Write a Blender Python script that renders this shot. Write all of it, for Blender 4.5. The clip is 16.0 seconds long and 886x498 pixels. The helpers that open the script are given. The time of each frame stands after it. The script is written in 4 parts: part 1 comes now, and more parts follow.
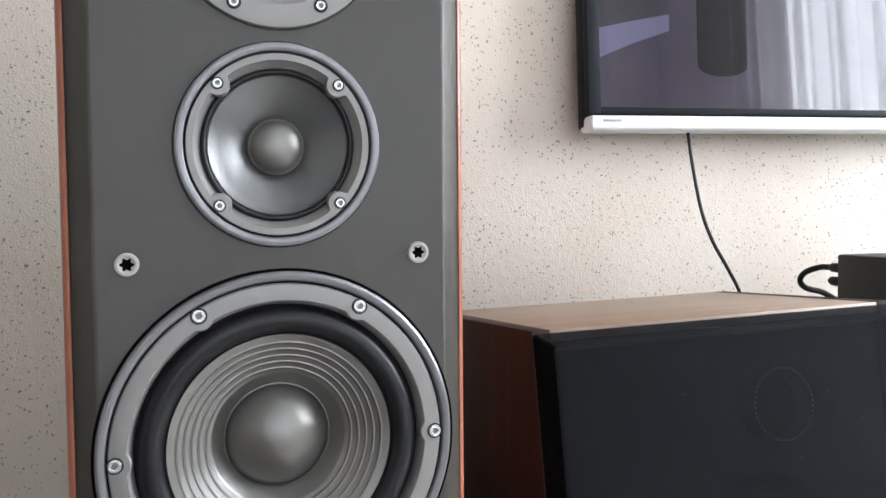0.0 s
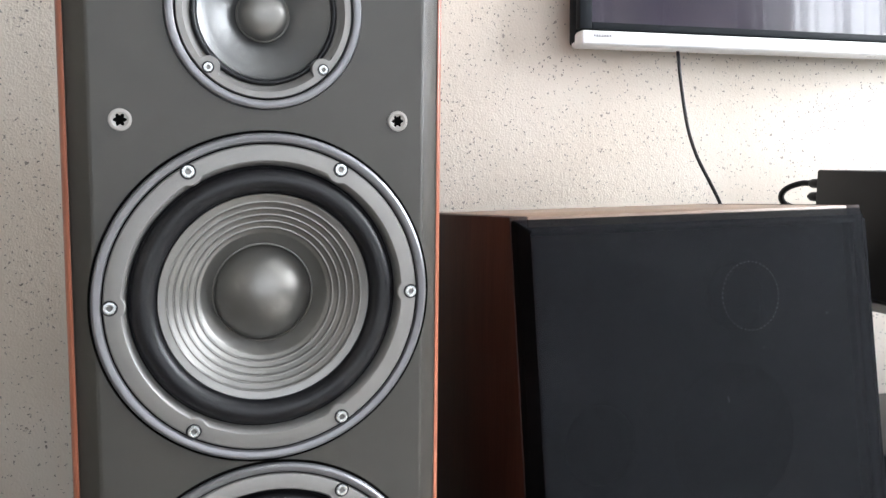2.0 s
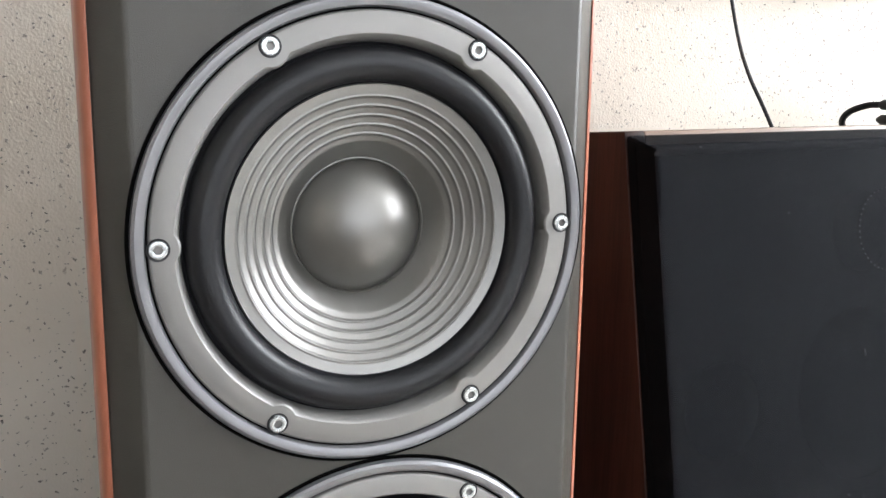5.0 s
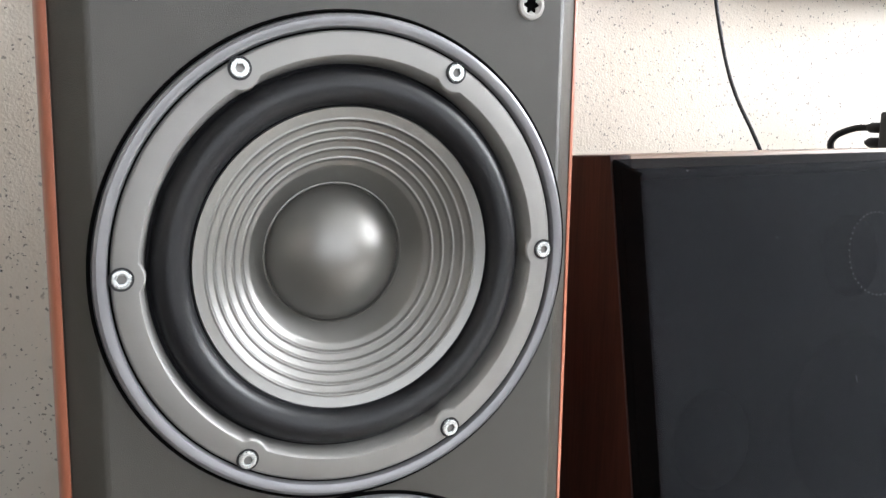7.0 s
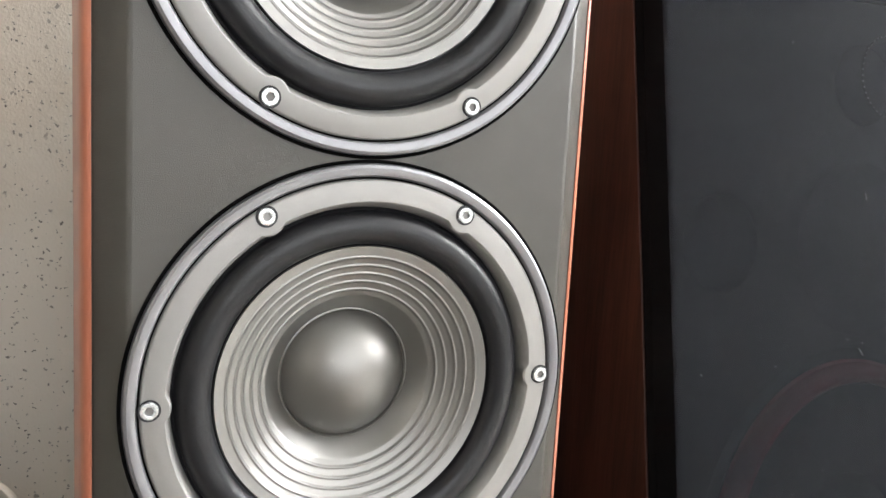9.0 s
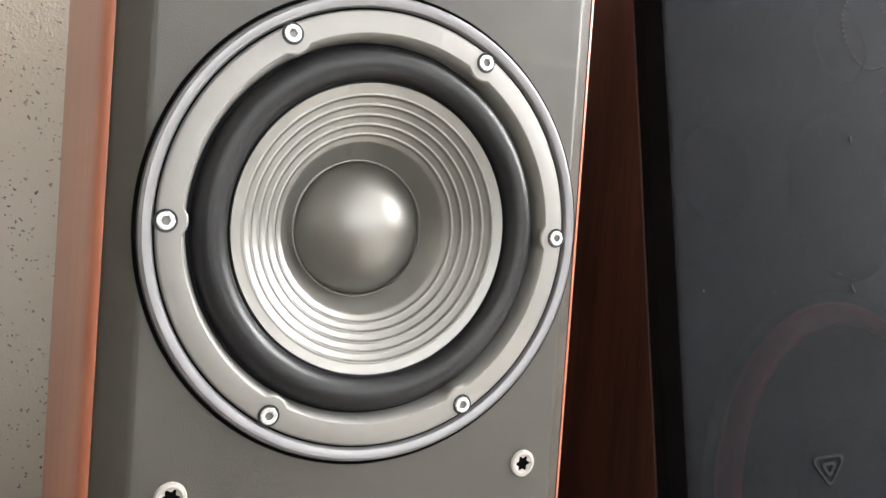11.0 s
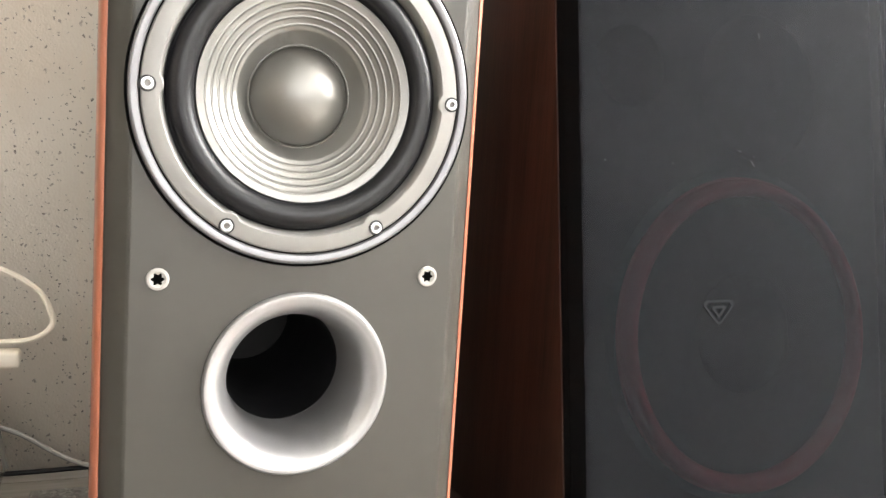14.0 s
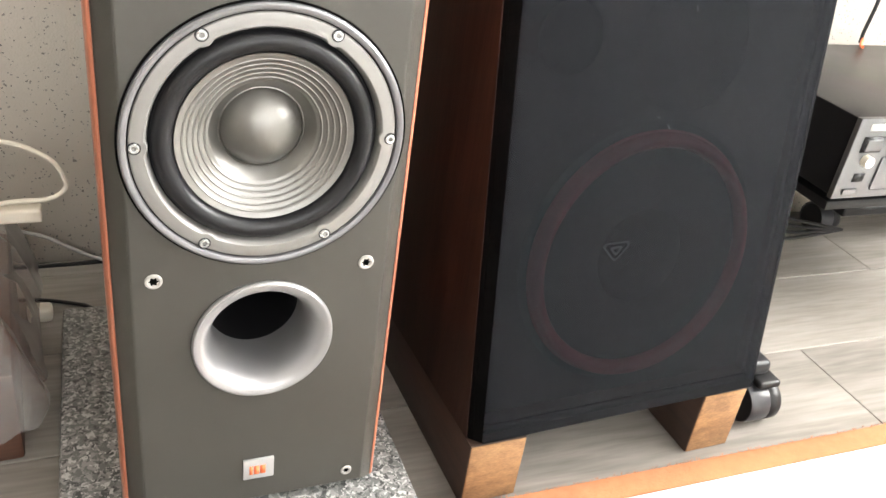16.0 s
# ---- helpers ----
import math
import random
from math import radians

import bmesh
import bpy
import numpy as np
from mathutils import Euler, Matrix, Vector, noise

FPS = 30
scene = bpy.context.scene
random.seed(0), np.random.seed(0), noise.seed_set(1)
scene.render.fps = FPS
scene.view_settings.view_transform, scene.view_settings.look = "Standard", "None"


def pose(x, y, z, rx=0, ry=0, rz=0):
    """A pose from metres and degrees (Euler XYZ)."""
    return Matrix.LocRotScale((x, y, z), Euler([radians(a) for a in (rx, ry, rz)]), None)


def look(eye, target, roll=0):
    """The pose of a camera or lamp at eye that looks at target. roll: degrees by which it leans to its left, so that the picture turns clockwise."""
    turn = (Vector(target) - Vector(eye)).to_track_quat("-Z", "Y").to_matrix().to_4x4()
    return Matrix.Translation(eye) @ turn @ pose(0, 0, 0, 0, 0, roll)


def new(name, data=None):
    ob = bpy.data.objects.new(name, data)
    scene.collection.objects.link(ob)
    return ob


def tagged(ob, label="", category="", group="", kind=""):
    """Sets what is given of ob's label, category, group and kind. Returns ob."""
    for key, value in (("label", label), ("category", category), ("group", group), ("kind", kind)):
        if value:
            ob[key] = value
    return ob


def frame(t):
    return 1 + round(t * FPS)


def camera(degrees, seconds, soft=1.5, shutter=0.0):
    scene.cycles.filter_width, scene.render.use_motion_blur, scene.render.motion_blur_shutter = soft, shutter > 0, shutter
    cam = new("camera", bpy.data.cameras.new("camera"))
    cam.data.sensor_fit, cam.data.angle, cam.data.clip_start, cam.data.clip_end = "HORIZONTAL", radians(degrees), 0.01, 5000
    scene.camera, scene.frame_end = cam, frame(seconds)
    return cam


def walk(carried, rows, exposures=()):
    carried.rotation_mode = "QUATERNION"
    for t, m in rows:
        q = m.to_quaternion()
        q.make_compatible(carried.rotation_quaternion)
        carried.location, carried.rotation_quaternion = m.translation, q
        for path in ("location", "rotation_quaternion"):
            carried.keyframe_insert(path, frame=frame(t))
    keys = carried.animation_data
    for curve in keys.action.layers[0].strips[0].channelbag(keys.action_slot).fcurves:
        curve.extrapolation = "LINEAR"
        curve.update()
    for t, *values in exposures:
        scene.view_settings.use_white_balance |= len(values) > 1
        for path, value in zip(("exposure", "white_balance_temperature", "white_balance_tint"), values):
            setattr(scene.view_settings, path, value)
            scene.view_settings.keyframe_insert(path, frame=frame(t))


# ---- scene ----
cam = camera(55.7, 16.0)
PATH = [
    (0, (-0.066, -0.529, 0.794), (0.556, 1.37, 0.698), -0.5),
    (0.5, (-0.065, -0.544, 0.781), (0.554, 1.353, 0.654), 0.0),
    (1, (-0.06, -0.555, 0.772), (0.554, 1.343, 0.627), 0.2),
    (1.5, (-0.06, -0.564, 0.76), (0.545, 1.335, 0.595), 0.3),
    (2, (-0.061, -0.568, 0.741), (0.555, 1.322, 0.524), 0.6),
    (2.5, (-0.071, -0.548, 0.728), (0.564, 1.33, 0.465), 0.3),
    (3, (-0.095, -0.51, 0.736), (0.567, 1.354, 0.444), -0.1),
    (3.5, (-0.111, -0.463, 0.726), (0.593, 1.38, 0.402), 0.0),
    (4, (-0.123, -0.411, 0.715), (0.617, 1.416, 0.377), 0.1),
    (4.2, (-0.127, -0.397, 0.714), (0.631, 1.421, 0.363), 0.6),
    (6.3, (-0.119, -0.366, 0.699), (0.673, 1.44, 0.363), 0.9),
    (6.5, (-0.116, -0.365, 0.704), (0.68, 1.442, 0.384), 0.9),
    (7, (-0.115, -0.365, 0.709), (0.682, 1.445, 0.411), 0.9),
    (7.5, (-0.119, -0.366, 0.705), (0.676, 1.445, 0.406), 1.0),
    (8, (-0.124, -0.368, 0.678), (0.67, 1.442, 0.368), 1.3),
    (8.5, (-0.126, -0.377, 0.611), (0.673, 1.431, 0.309), 2.2),
    (9, (-0.132, -0.379, 0.546), (0.686, 1.426, 0.275), 3.2),
    (9.5, (-0.131, -0.397, 0.488), (0.677, 1.422, 0.295), 3.3),
    (9.7, (-0.127, -0.404, 0.467), (0.68, 1.419, 0.308), 3.3),
    (11.8, (-0.17, -0.356, 0.412), (0.777, 1.405, 0.397), 4.1),
    (12, (-0.168, -0.367, 0.406), (0.743, 1.413, 0.394), 3.3),
    (12.5, (-0.164, -0.407, 0.398), (0.681, 1.404, 0.344), 2.5),
    (13, (-0.146, -0.462, 0.396), (0.645, 1.372, 0.28), 2.3),
    (13.5, (-0.132, -0.508, 0.394), (0.623, 1.336, 0.229), 2.7),
    (14, (-0.123, -0.547, 0.384), (0.631, 1.293, 0.17), 3.7),
    (14.5, (-0.118, -0.563, 0.377), (0.637, 1.261, 0.058), 4.6),
    (15, (-0.109, -0.596, 0.449), (0.597, 1.165, -0.182), 6.9),
    (15.5, (-0.104, -0.615, 0.582), (0.577, 1.032, -0.326), 8.5),
    (16, (-0.116, -0.608, 0.695), (0.607, 0.966, -0.306), 8.7),
]
EXPOSURE = [(0, -0.62, 5750, 10), (2, -0.42, 5800, 10), (3, -0.36, 5900, 10), (4.2, -0.22, 5900, 10), (6.5, -0.25, 5880, 10), (8, -0.14, 5970, 10), (9.5, 0.32, 6230, 10), (12, 0.33, 6330, 10), (13.6, 0.50, 6480, 10), (14.5, 0.88, 6450, 10), (15.2, 0.78, 6480, 10), (16, 0.62, 6430, 10)]
walk(cam, [(t, look(eye, target, roll)) for t, eye, target, roll in PATH], EXPOSURE)

# ---- world, sun, lights ----
FZ = -0.045                                   # floor level
world = bpy.data.worlds.new("sky")
scene.world = world
world.use_nodes = True
wn = world.node_tree
sky = wn.nodes.new("ShaderNodeTexSky")
sky.sky_type = "NISHITA"
sky.sun_disc = False
sky.sun_elevation, sky.sun_rotation = radians(48), radians(333)
wn.links.new(sky.outputs[0], wn.nodes["Background"].inputs[0])
wn.nodes["Background"].inputs[1].default_value = 0.12
sun = new("sun", bpy.data.lights.new("sun", "SUN"))
sun.data.energy, sun.data.angle, sun.data.color = 4.0, radians(1), (1.0, 0.96, 0.9)
sun.matrix_world = look((-3, 6, 7.5), (0, 0, 0))
SOUTH, EAST = -2.5, 2.6
# each window: wall, its two ends along the wall, sill, head, watts
# the south window and its lamp are an added fill for the left wall
WINDOWS = (("south", -0.95, 2.10, 0.30, 2.48, 72.0), ("east", -1.50, 0.15, 0.95, 2.50, 262.0))


def on_side(side):
    """The frame of a window's wall: x along the wall, y into the room."""
    return pose(0, SOUTH, 0) if side == "south" else pose(EAST, 0, 0, 0, 0, 90)


for side_name, x0, x1, z0, z1, watts in WINDOWS:
    lamp = new("window_light", bpy.data.lights.new("window_light", "AREA"))
    lamp.data.shape, lamp.data.size, lamp.data.size_y = "RECTANGLE", x1 - x0 - 0.04, z1 - z0 - 0.04
    lamp.data.energy, lamp.data.color = watts, (1.0, 0.975, 0.94)
    middle = Vector(((x0 + x1) / 2, -0.02, (z0 + z1) / 2))
    lamp.matrix_world = look(on_side(side_name) @ middle, on_side(side_name) @ (middle + Vector((0, 2, 0))))


# ---- materials ----
def material(name):
    m = bpy.data.materials.new(name)
    m.use_nodes = True
    return m, m.node_tree, m.node_tree.nodes["Principled BSDF"]


def plain(name, colour, rough=0.5, metal=0.0, vary=0.12, scale=40.0, bump=0.05, fine=600.0, spec=0.5, coat=0.0, rand=0.0):
    """A surface with variation at two scales: a soft mottling and a fine grain with relief."""
    m, t, b = material(name)
    n, l = t.nodes, t.links
    b.inputs["Metallic"].default_value = metal
    b.inputs["Specular IOR Level"].default_value = spec
    b.inputs["Coat Weight"].default_value = coat
    co = n.new("ShaderNodeTexCoord")
    big = n.new("ShaderNodeTexNoise")
    big.inputs["Scale"].default_value, big.inputs["Detail"].default_value = scale, 4
    l.new(co.outputs["Object"], big.inputs["Vector"])
    small = n.new("ShaderNodeTexNoise")
    small.inputs["Scale"].default_value, small.inputs["Detail"].default_value = fine, 2
    l.new(co.outputs["Object"], small.inputs["Vector"])
    mix = n.new("ShaderNodeMix")
    mix.data_type = "RGBA"
    mix.inputs[6].default_value = (*[c * (1 - vary) for c in colour], 1)
    mix.inputs[7].default_value = (*[min(1, c * (1 + vary)) for c in colour], 1)
    l.new(big.outputs[0], mix.inputs[0])
    l.new(mix.outputs[2], b.inputs["Base Color"])
    ro = n.new("ShaderNodeMapRange")
    ro.inputs[3].default_value, ro.inputs[4].default_value = max(0.02, rough - 0.06), min(1, rough + 0.06)
    l.new(big.outputs[0], ro.inputs[0])
    l.new(ro.outputs[0], b.inputs["Roughness"])
    if bump:
        bp = n.new("ShaderNodeBump")
        bp.inputs["Strength"].default_value, bp.inputs["Distance"].default_value = bump, 0.001
        l.new(small.outputs[0], bp.inputs["Height"])
        l.new(bp.outputs[0], b.inputs["Normal"])
    return m


def wood(name, light, dark, rough=0.45, axis=2, scale=14.0, coat=0.0, rand=False, stretch=0.06):
    """Veneer with the grain along one axis."""
    m, t, b = material(name)
    n, l = t.nodes, t.links
    b.inputs["Roughness"].default_value = rough
    b.inputs["Coat Weight"].default_value, b.inputs["Coat Roughness"].default_value = coat, 0.25
    co, mp = n.new("ShaderNodeTexCoord"), n.new("ShaderNodeMapping")
    s = [scale, scale, scale]
    s[axis] = scale * stretch
    mp.inputs["Scale"].default_value = s
    l.new(co.outputs["Object"], mp.inputs["Vector"])
    if rand:
        info, add = n.new("ShaderNodeObjectInfo"), n.new("ShaderNodeVectorMath")
        sc = n.new("ShaderNodeVectorMath")
        sc.operation = "SCALE"
        sc.inputs[0].default_value = (37, 53, 11)
        l.new(info.outputs["Random"], sc.inputs["Scale"])
        l.new(co.outputs["Object"], add.inputs[0])
        l.new(sc.outputs[0], add.inputs[1])
        l.new(add.outputs[0], mp.inputs["Vector"])
    a = n.new("ShaderNodeTexNoise")
    a.inputs["Scale"].default_value, a.inputs["Detail"].default_value, a.inputs["Distortion"].default_value = 1.6, 6, 0.8
    l.new(mp.outputs[0], a.inputs["Vector"])
    f = n.new("ShaderNodeTexNoise")
    f.inputs["Scale"].default_value, f.inputs["Detail"].default_value = 14.0, 3
    l.new(mp.outputs[0], f.inputs["Vector"])
    r = n.new("ShaderNodeValToRGB")
    r.color_ramp.elements[0].position, r.color_ramp.elements[1].position = 0.3, 0.7
    r.color_ramp.elements[0].color, r.color_ramp.elements[1].color = (*dark, 1), (*light, 1)
    mx = n.new("ShaderNodeMix")
    mx.inputs[0].default_value = 0.4
    l.new(a.outputs[0], mx.inputs[2])
    l.new(f.outputs[0], mx.inputs[3])
    l.new(mx.outputs[0], r.inputs[0])
    l.new(r.outputs[0], b.inputs["Base Color"])
    bp = n.new("ShaderNodeBump")
    bp.inputs["Strength"].default_value, bp.inputs["Distance"].default_value = 0.12, 0.001
    l.new(f.outputs[0], bp.inputs["Height"])
    l.new(bp.outputs[0], b.inputs["Normal"])
    return m


def plaster():
    """Cream decorative plaster with dark mineral flecks and a raked relief."""
    m, t, b = material("speckled_plaster")
    n, l = t.nodes, t.links
    b.inputs["Roughness"].default_value = 0.85
    co = n.new("ShaderNodeTexCoord")
    warp = n.new("ShaderNodeTexNoise")
    warp.inputs["Scale"].default_value = 120
    l.new(co.outputs["Object"], warp.inputs["Vector"])
    wm = n.new("ShaderNodeMix")
    wm.data_type = "RGBA"
    wm.blend_type = "LINEAR_LIGHT"
    wm.inputs[0].default_value = 0.006
    l.new(co.outputs["Object"], wm.inputs[6])
    l.new(warp.outputs["Color"], wm.inputs[7])
    base = n.new("ShaderNodeTexNoise")
    base.inputs["Scale"].default_value, base.inputs["Detail"].default_value = 3.0, 5
    l.new(co.outputs["Object"], base.inputs["Vector"])
    br = n.new("ShaderNodeValToRGB")
    br.color_ramp.elements[0].position, br.color_ramp.elements[1].position = 0.35, 0.65
    br.color_ramp.elements[0].color, br.color_ramp.elements[1].color = (0.72, 0.645, 0.55, 1), (0.80, 0.745, 0.665, 1)
    l.new(base.outputs[0], br.inputs[0])
    last = br.outputs[0]
    for scale, size, keep, col in ((120, 0.25, 0.26, (0.12, 0.105, 0.09)), (210, 0.29, 0.26, (0.09, 0.08, 0.07)), (85, 0.18, 0.20, (0.22, 0.17, 0.13))):
        v = n.new("ShaderNodeTexVoronoi")
        v.inputs["Scale"].default_value = scale
        l.new(wm.outputs[2], v.inputs["Vector"])
        lt = n.new("ShaderNodeMapRange")
        lt.inputs[1].default_value, lt.inputs[2].default_value, lt.inputs[3].default_value, lt.inputs[4].default_value = size * 0.6, size, 1, 0
        l.new(v.outputs["Distance"], lt.inputs[0])
        sep = n.new("ShaderNodeSeparateColor")
        l.new(v.outputs["Color"], sep.inputs[0])
        pick = n.new("ShaderNodeMath")
        pick.operation = "LESS_THAN"
        pick.inputs[1].default_value = keep
        l.new(sep.outputs[0], pick.inputs[0])
        mul = n.new("ShaderNodeMath")
        mul.operation = "MULTIPLY"
        l.new(lt.outputs[0], mul.inputs[0])
        l.new(pick.outputs[0], mul.inputs[1])
        tone = n.new("ShaderNodeMath")
        tone.operation = "MULTIPLY"
        depth = n.new("ShaderNodeMapRange")
        depth.inputs[3].default_value = 0.45
        l.new(sep.outputs[1], depth.inputs[0])
        l.new(mul.outputs[0], tone.inputs[0])
        l.new(depth.outputs[0], tone.inputs[1])
        mx = n.new("ShaderNodeMix")
        mx.data_type = "RGBA"
        l.new(tone.outputs[0], mx.inputs[0])
        l.new(last, mx.inputs[6])
        mx.inputs[7].default_value = (*col, 1)
        last = mx.outputs[2]
    l.new(last, b.inputs["Base Color"])
    g1, g2 = n.new("ShaderNodeTexNoise"), n.new("ShaderNodeTexNoise")
    g1.inputs["Scale"].default_value, g1.inputs["Detail"].default_value = 90, 4
    g2.inputs["Scale"].default_value, g2.inputs["Detail"].default_value = 330, 2
    for g in (g1, g2):
        l.new(co.outputs["Object"], g.inputs["Vector"])
    ad = n.new("ShaderNodeMath")
    l.new(g1.outputs[0], ad.inputs[0])
    l.new(g2.outputs[0], ad.inputs[1])
    bp = n.new("ShaderNodeBump")
    bp.inputs["Strength"].default_value, bp.inputs["Distance"].default_value = 0.34, 0.0025
    l.new(ad.outputs[0], bp.inputs["Height"])
    l.new(bp.outputs[0], b.inputs["Normal"])
    return m


def granite():
    m, t, b = material("granite")
    n, l = t.nodes, t.links
    b.inputs["Roughness"].default_value = 0.3
    co = n.new("ShaderNodeTexCoord")
    v = n.new("ShaderNodeTexVoronoi")
    v.inputs["Scale"].default_value = 290
    nz = n.new("ShaderNodeTexNoise")
    nz.inputs["Scale"].default_value, nz.inputs["Detail"].default_value = 130, 5
    mx = n.new("ShaderNodeMix")
    mx.data_type = "RGBA"
    mx.blend_type = "LINEAR_LIGHT"
    mx.inputs[0].default_value = 0.008
    l.new(co.outputs["Object"], nz.inputs["Vector"])
    l.new(co.outputs["Object"], mx.inputs[6])
    l.new(nz.outputs["Color"], mx.inputs[7])
    l.new(mx.outputs[2], v.inputs["Vector"])
    sep = n.new("ShaderNodeSeparateColor")
    l.new(v.outputs["Color"], sep.inputs[0])
    r = n.new("ShaderNodeValToRGB")
    r.color_ramp.interpolation = "CONSTANT"
    e = r.color_ramp.elements
    e[0].position, e[0].color = 0.0, (0.03, 0.031, 0.03, 1)
    e[1].position, e[1].color = 0.14, (0.09, 0.095, 0.09, 1)
    for p, c in ((0.42, 0.20), (0.68, 0.36), (0.86, 0.14)):
        x = e.new(p)
        x.color = (c, c * 0.99, c * 0.96, 1)
    l.new(sep.outputs[0], r.inputs[0])
    l.new(r.outputs[0], b.inputs["Base Color"])
    return m


def cloth():
    """Thin black honeycomb grille cloth, which lets a little of what is behind it show."""
    m, t, b = material("grille_cloth")
    n, l = t.nodes, t.links
    b.inputs["Roughness"].default_value = 0.8
    b.inputs["Specular IOR Level"].default_value = 0.04
    co, mp = n.new("ShaderNodeTexCoord"), n.new("ShaderNodeMapping")
    mp.inputs["Scale"].default_value = (1.0, 0.0, 1.0)
    mp.inputs["Rotation"].default_value = (0, radians(45), 0)
    l.new(co.outputs["Object"], mp.inputs["Vector"])
    v = n.new("ShaderNodeTexVoronoi")
    v.inputs["Scale"].default_value, v.inputs["Randomness"].default_value = 460, 0.0
    l.new(mp.outputs[0], v.inputs["Vector"])
    web = n.new("ShaderNodeMapRange")
    web.inputs[1].default_value, web.inputs[2].default_value = 0.30, 0.46
    l.new(v.outputs["Distance"], web.inputs[0])
    dust = n.new("ShaderNodeTexNoise")
    dust.inputs["Scale"].default_value, dust.inputs["Detail"].default_value = 7, 6
    l.new(co.outputs["Object"], dust.inputs["Vector"])
    dr = n.new("ShaderNodeValToRGB")
    dr.color_ramp.elements[0].position, dr.color_ramp.elements[1].position = 0.35, 0.75
    dr.color_ramp.elements[0].color, dr.color_ramp.elements[1].color = (0.0114, 0.0120, 0.0140, 1), (0.0164, 0.0172, 0.0196, 1)
    l.new(dust.outputs[0], dr.inputs[0])
    mx = n.new("ShaderNodeMix")
    mx.data_type = "RGBA"
    mx.inputs[6].default_value = (0.0060, 0.0064, 0.0076, 1)
    l.new(web.outputs[0], mx.inputs[0])
    l.new(dr.outputs[0], mx.inputs[7])
    l.new(mx.outputs[2], b.inputs["Base Color"])
    tr, mix = n.new("ShaderNodeBsdfTransparent"), n.new("ShaderNodeMixShader")
    mix.inputs[0].default_value = 0.10
    l.new(b.outputs[0], mix.inputs[1])
    l.new(tr.outputs[0], mix.inputs[2])
    l.new(mix.outputs[0], n["Material Output"].inputs[0])
    return m


def sheer():
    m, t, b = material("sheer_curtain")
    n, l = t.nodes, t.links
    tl, tr, mix = n.new("ShaderNodeBsdfTranslucent"), n.new("ShaderNodeBsdfTransparent"), n.new("ShaderNodeMixShader")
    tl.inputs[0].default_value = (0.85, 0.85, 0.84, 1)
    mix.inputs[0].default_value = 0.6
    l.new(tl.outputs[0], mix.inputs[1])
    l.new(tr.outputs[0], mix.inputs[2])
    l.new(mix.outputs[0], n["Material Output"].inputs[0])
    return m


def clear(name, tint=(1, 1, 1), rough=0.0):
    m, t, b = material(name)
    b.inputs["Base Color"].default_value = (*tint, 1)
    b.inputs["Transmission Weight"].default_value = 1.0
    b.inputs["Roughness"].default_value = rough
    return m


def plastic_film():
    m, t, b = material("grey_plastic_film")
    n, l = t.nodes, t.links
    b.inputs["Base Color"].default_value = (0.30, 0.285, 0.27, 1)
    b.inputs["Roughness"].default_value = 0.28
    tr, mix = n.new("ShaderNodeBsdfTransparent"), n.new("ShaderNodeMixShader")
    mix.inputs[0].default_value = 0.55
    l.new(b.outputs[0], mix.inputs[1])
    l.new(tr.outputs[0], mix.inputs[2])
    l.new(mix.outputs[0], n["Material Output"].inputs[0])
    return m


BAFFLE = plain("grey_baffle_vinyl", (0.043, 0.0405, 0.034), 0.40, 0.0, 0.05, 12, 0.22, 1900, spec=0.5)
SILVER = plain("silver_paint", (0.225, 0.219, 0.21), 0.46, 0.40, 0.03, 25, 0.06, 1800)
BEAD = plain("grey_metallic_trim", (0.20, 0.20, 0.21), 0.33, 0.6, 0.04, 25, 0.03, 1500)
CONE = plain("metallic_cone", (0.22, 0.216, 0.206), 0.36, 0.92, 0.04, 18, 0.05, 1600)
MIDCONE = plain("dark_metallic_cone", (0.15, 0.153, 0.153), 0.38, 0.85, 0.05, 18, 0.05, 1600)
CAP = plain("metallic_dust_cap", (0.20, 0.195, 0.183), 0.40, 0.92, 0.03, 25, 0.04, 1800)
RUBBER = plain("black_rubber", (0.007, 0.007, 0.0085), 0.36, 0.0, 0.15, 30, 0.05, 900, spec=0.36)
BLACK = plain("black_plastic", (0.010, 0.010, 0.011), 0.4, 0.0, 0.15, 30, 0.05, 900, spec=0.3)
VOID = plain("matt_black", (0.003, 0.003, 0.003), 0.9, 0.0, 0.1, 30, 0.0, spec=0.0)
STEEL = plain("bright_steel", (0.55, 0.57, 0.57), 0.26, 0.8, 0.06, 200, 0.05, 2500)
CHERRY = wood("cherry_veneer", (0.37, 0.130, 0.072), (0.25, 0.080, 0.044), 0.32, 2, 22, 0.12)
# one walnut in two tones: darkened for shaded sides, lightened for the lit top
WALNUT_SHADED = wood("shaded_walnut_veneer", (0.034, 0.0150, 0.0095), (0.007, 0.0042, 0.0034), 0.55, 2, 30, 0.0)
WALNUT_SHADED.node_tree.nodes["Principled BSDF"].inputs["Specular IOR Level"].default_value = 0.15
WALNUT_LIT = wood("lit_walnut_veneer", (0.27, 0.185, 0.13), (0.17, 0.11, 0.075), 0.45, 0, 18, 0.15)
OAK = wood("raw_end_grain", (0.34, 0.185, 0.080), (0.12, 0.058, 0.024), 0.65, 0, 42, 0, True, 0.35)
STAIN = wood("dark_stained_wood", (0.055, 0.030, 0.020), (0.022, 0.013, 0.010), 0.5, 1, 30)
LAMINATE = wood("grey_oak_laminate", (0.30, 0.277, 0.250), (0.125, 0.113, 0.098), 0.45, 0, 9, 0, True, 0.09)
PLASTER, GRANITE, CLOTH, SHEER = plaster(), granite(), cloth(), sheer()
WHITE = plain("white_paint", (0.78, 0.77, 0.75), 0.6, 0, 0.03, 3, 0.08, 300)
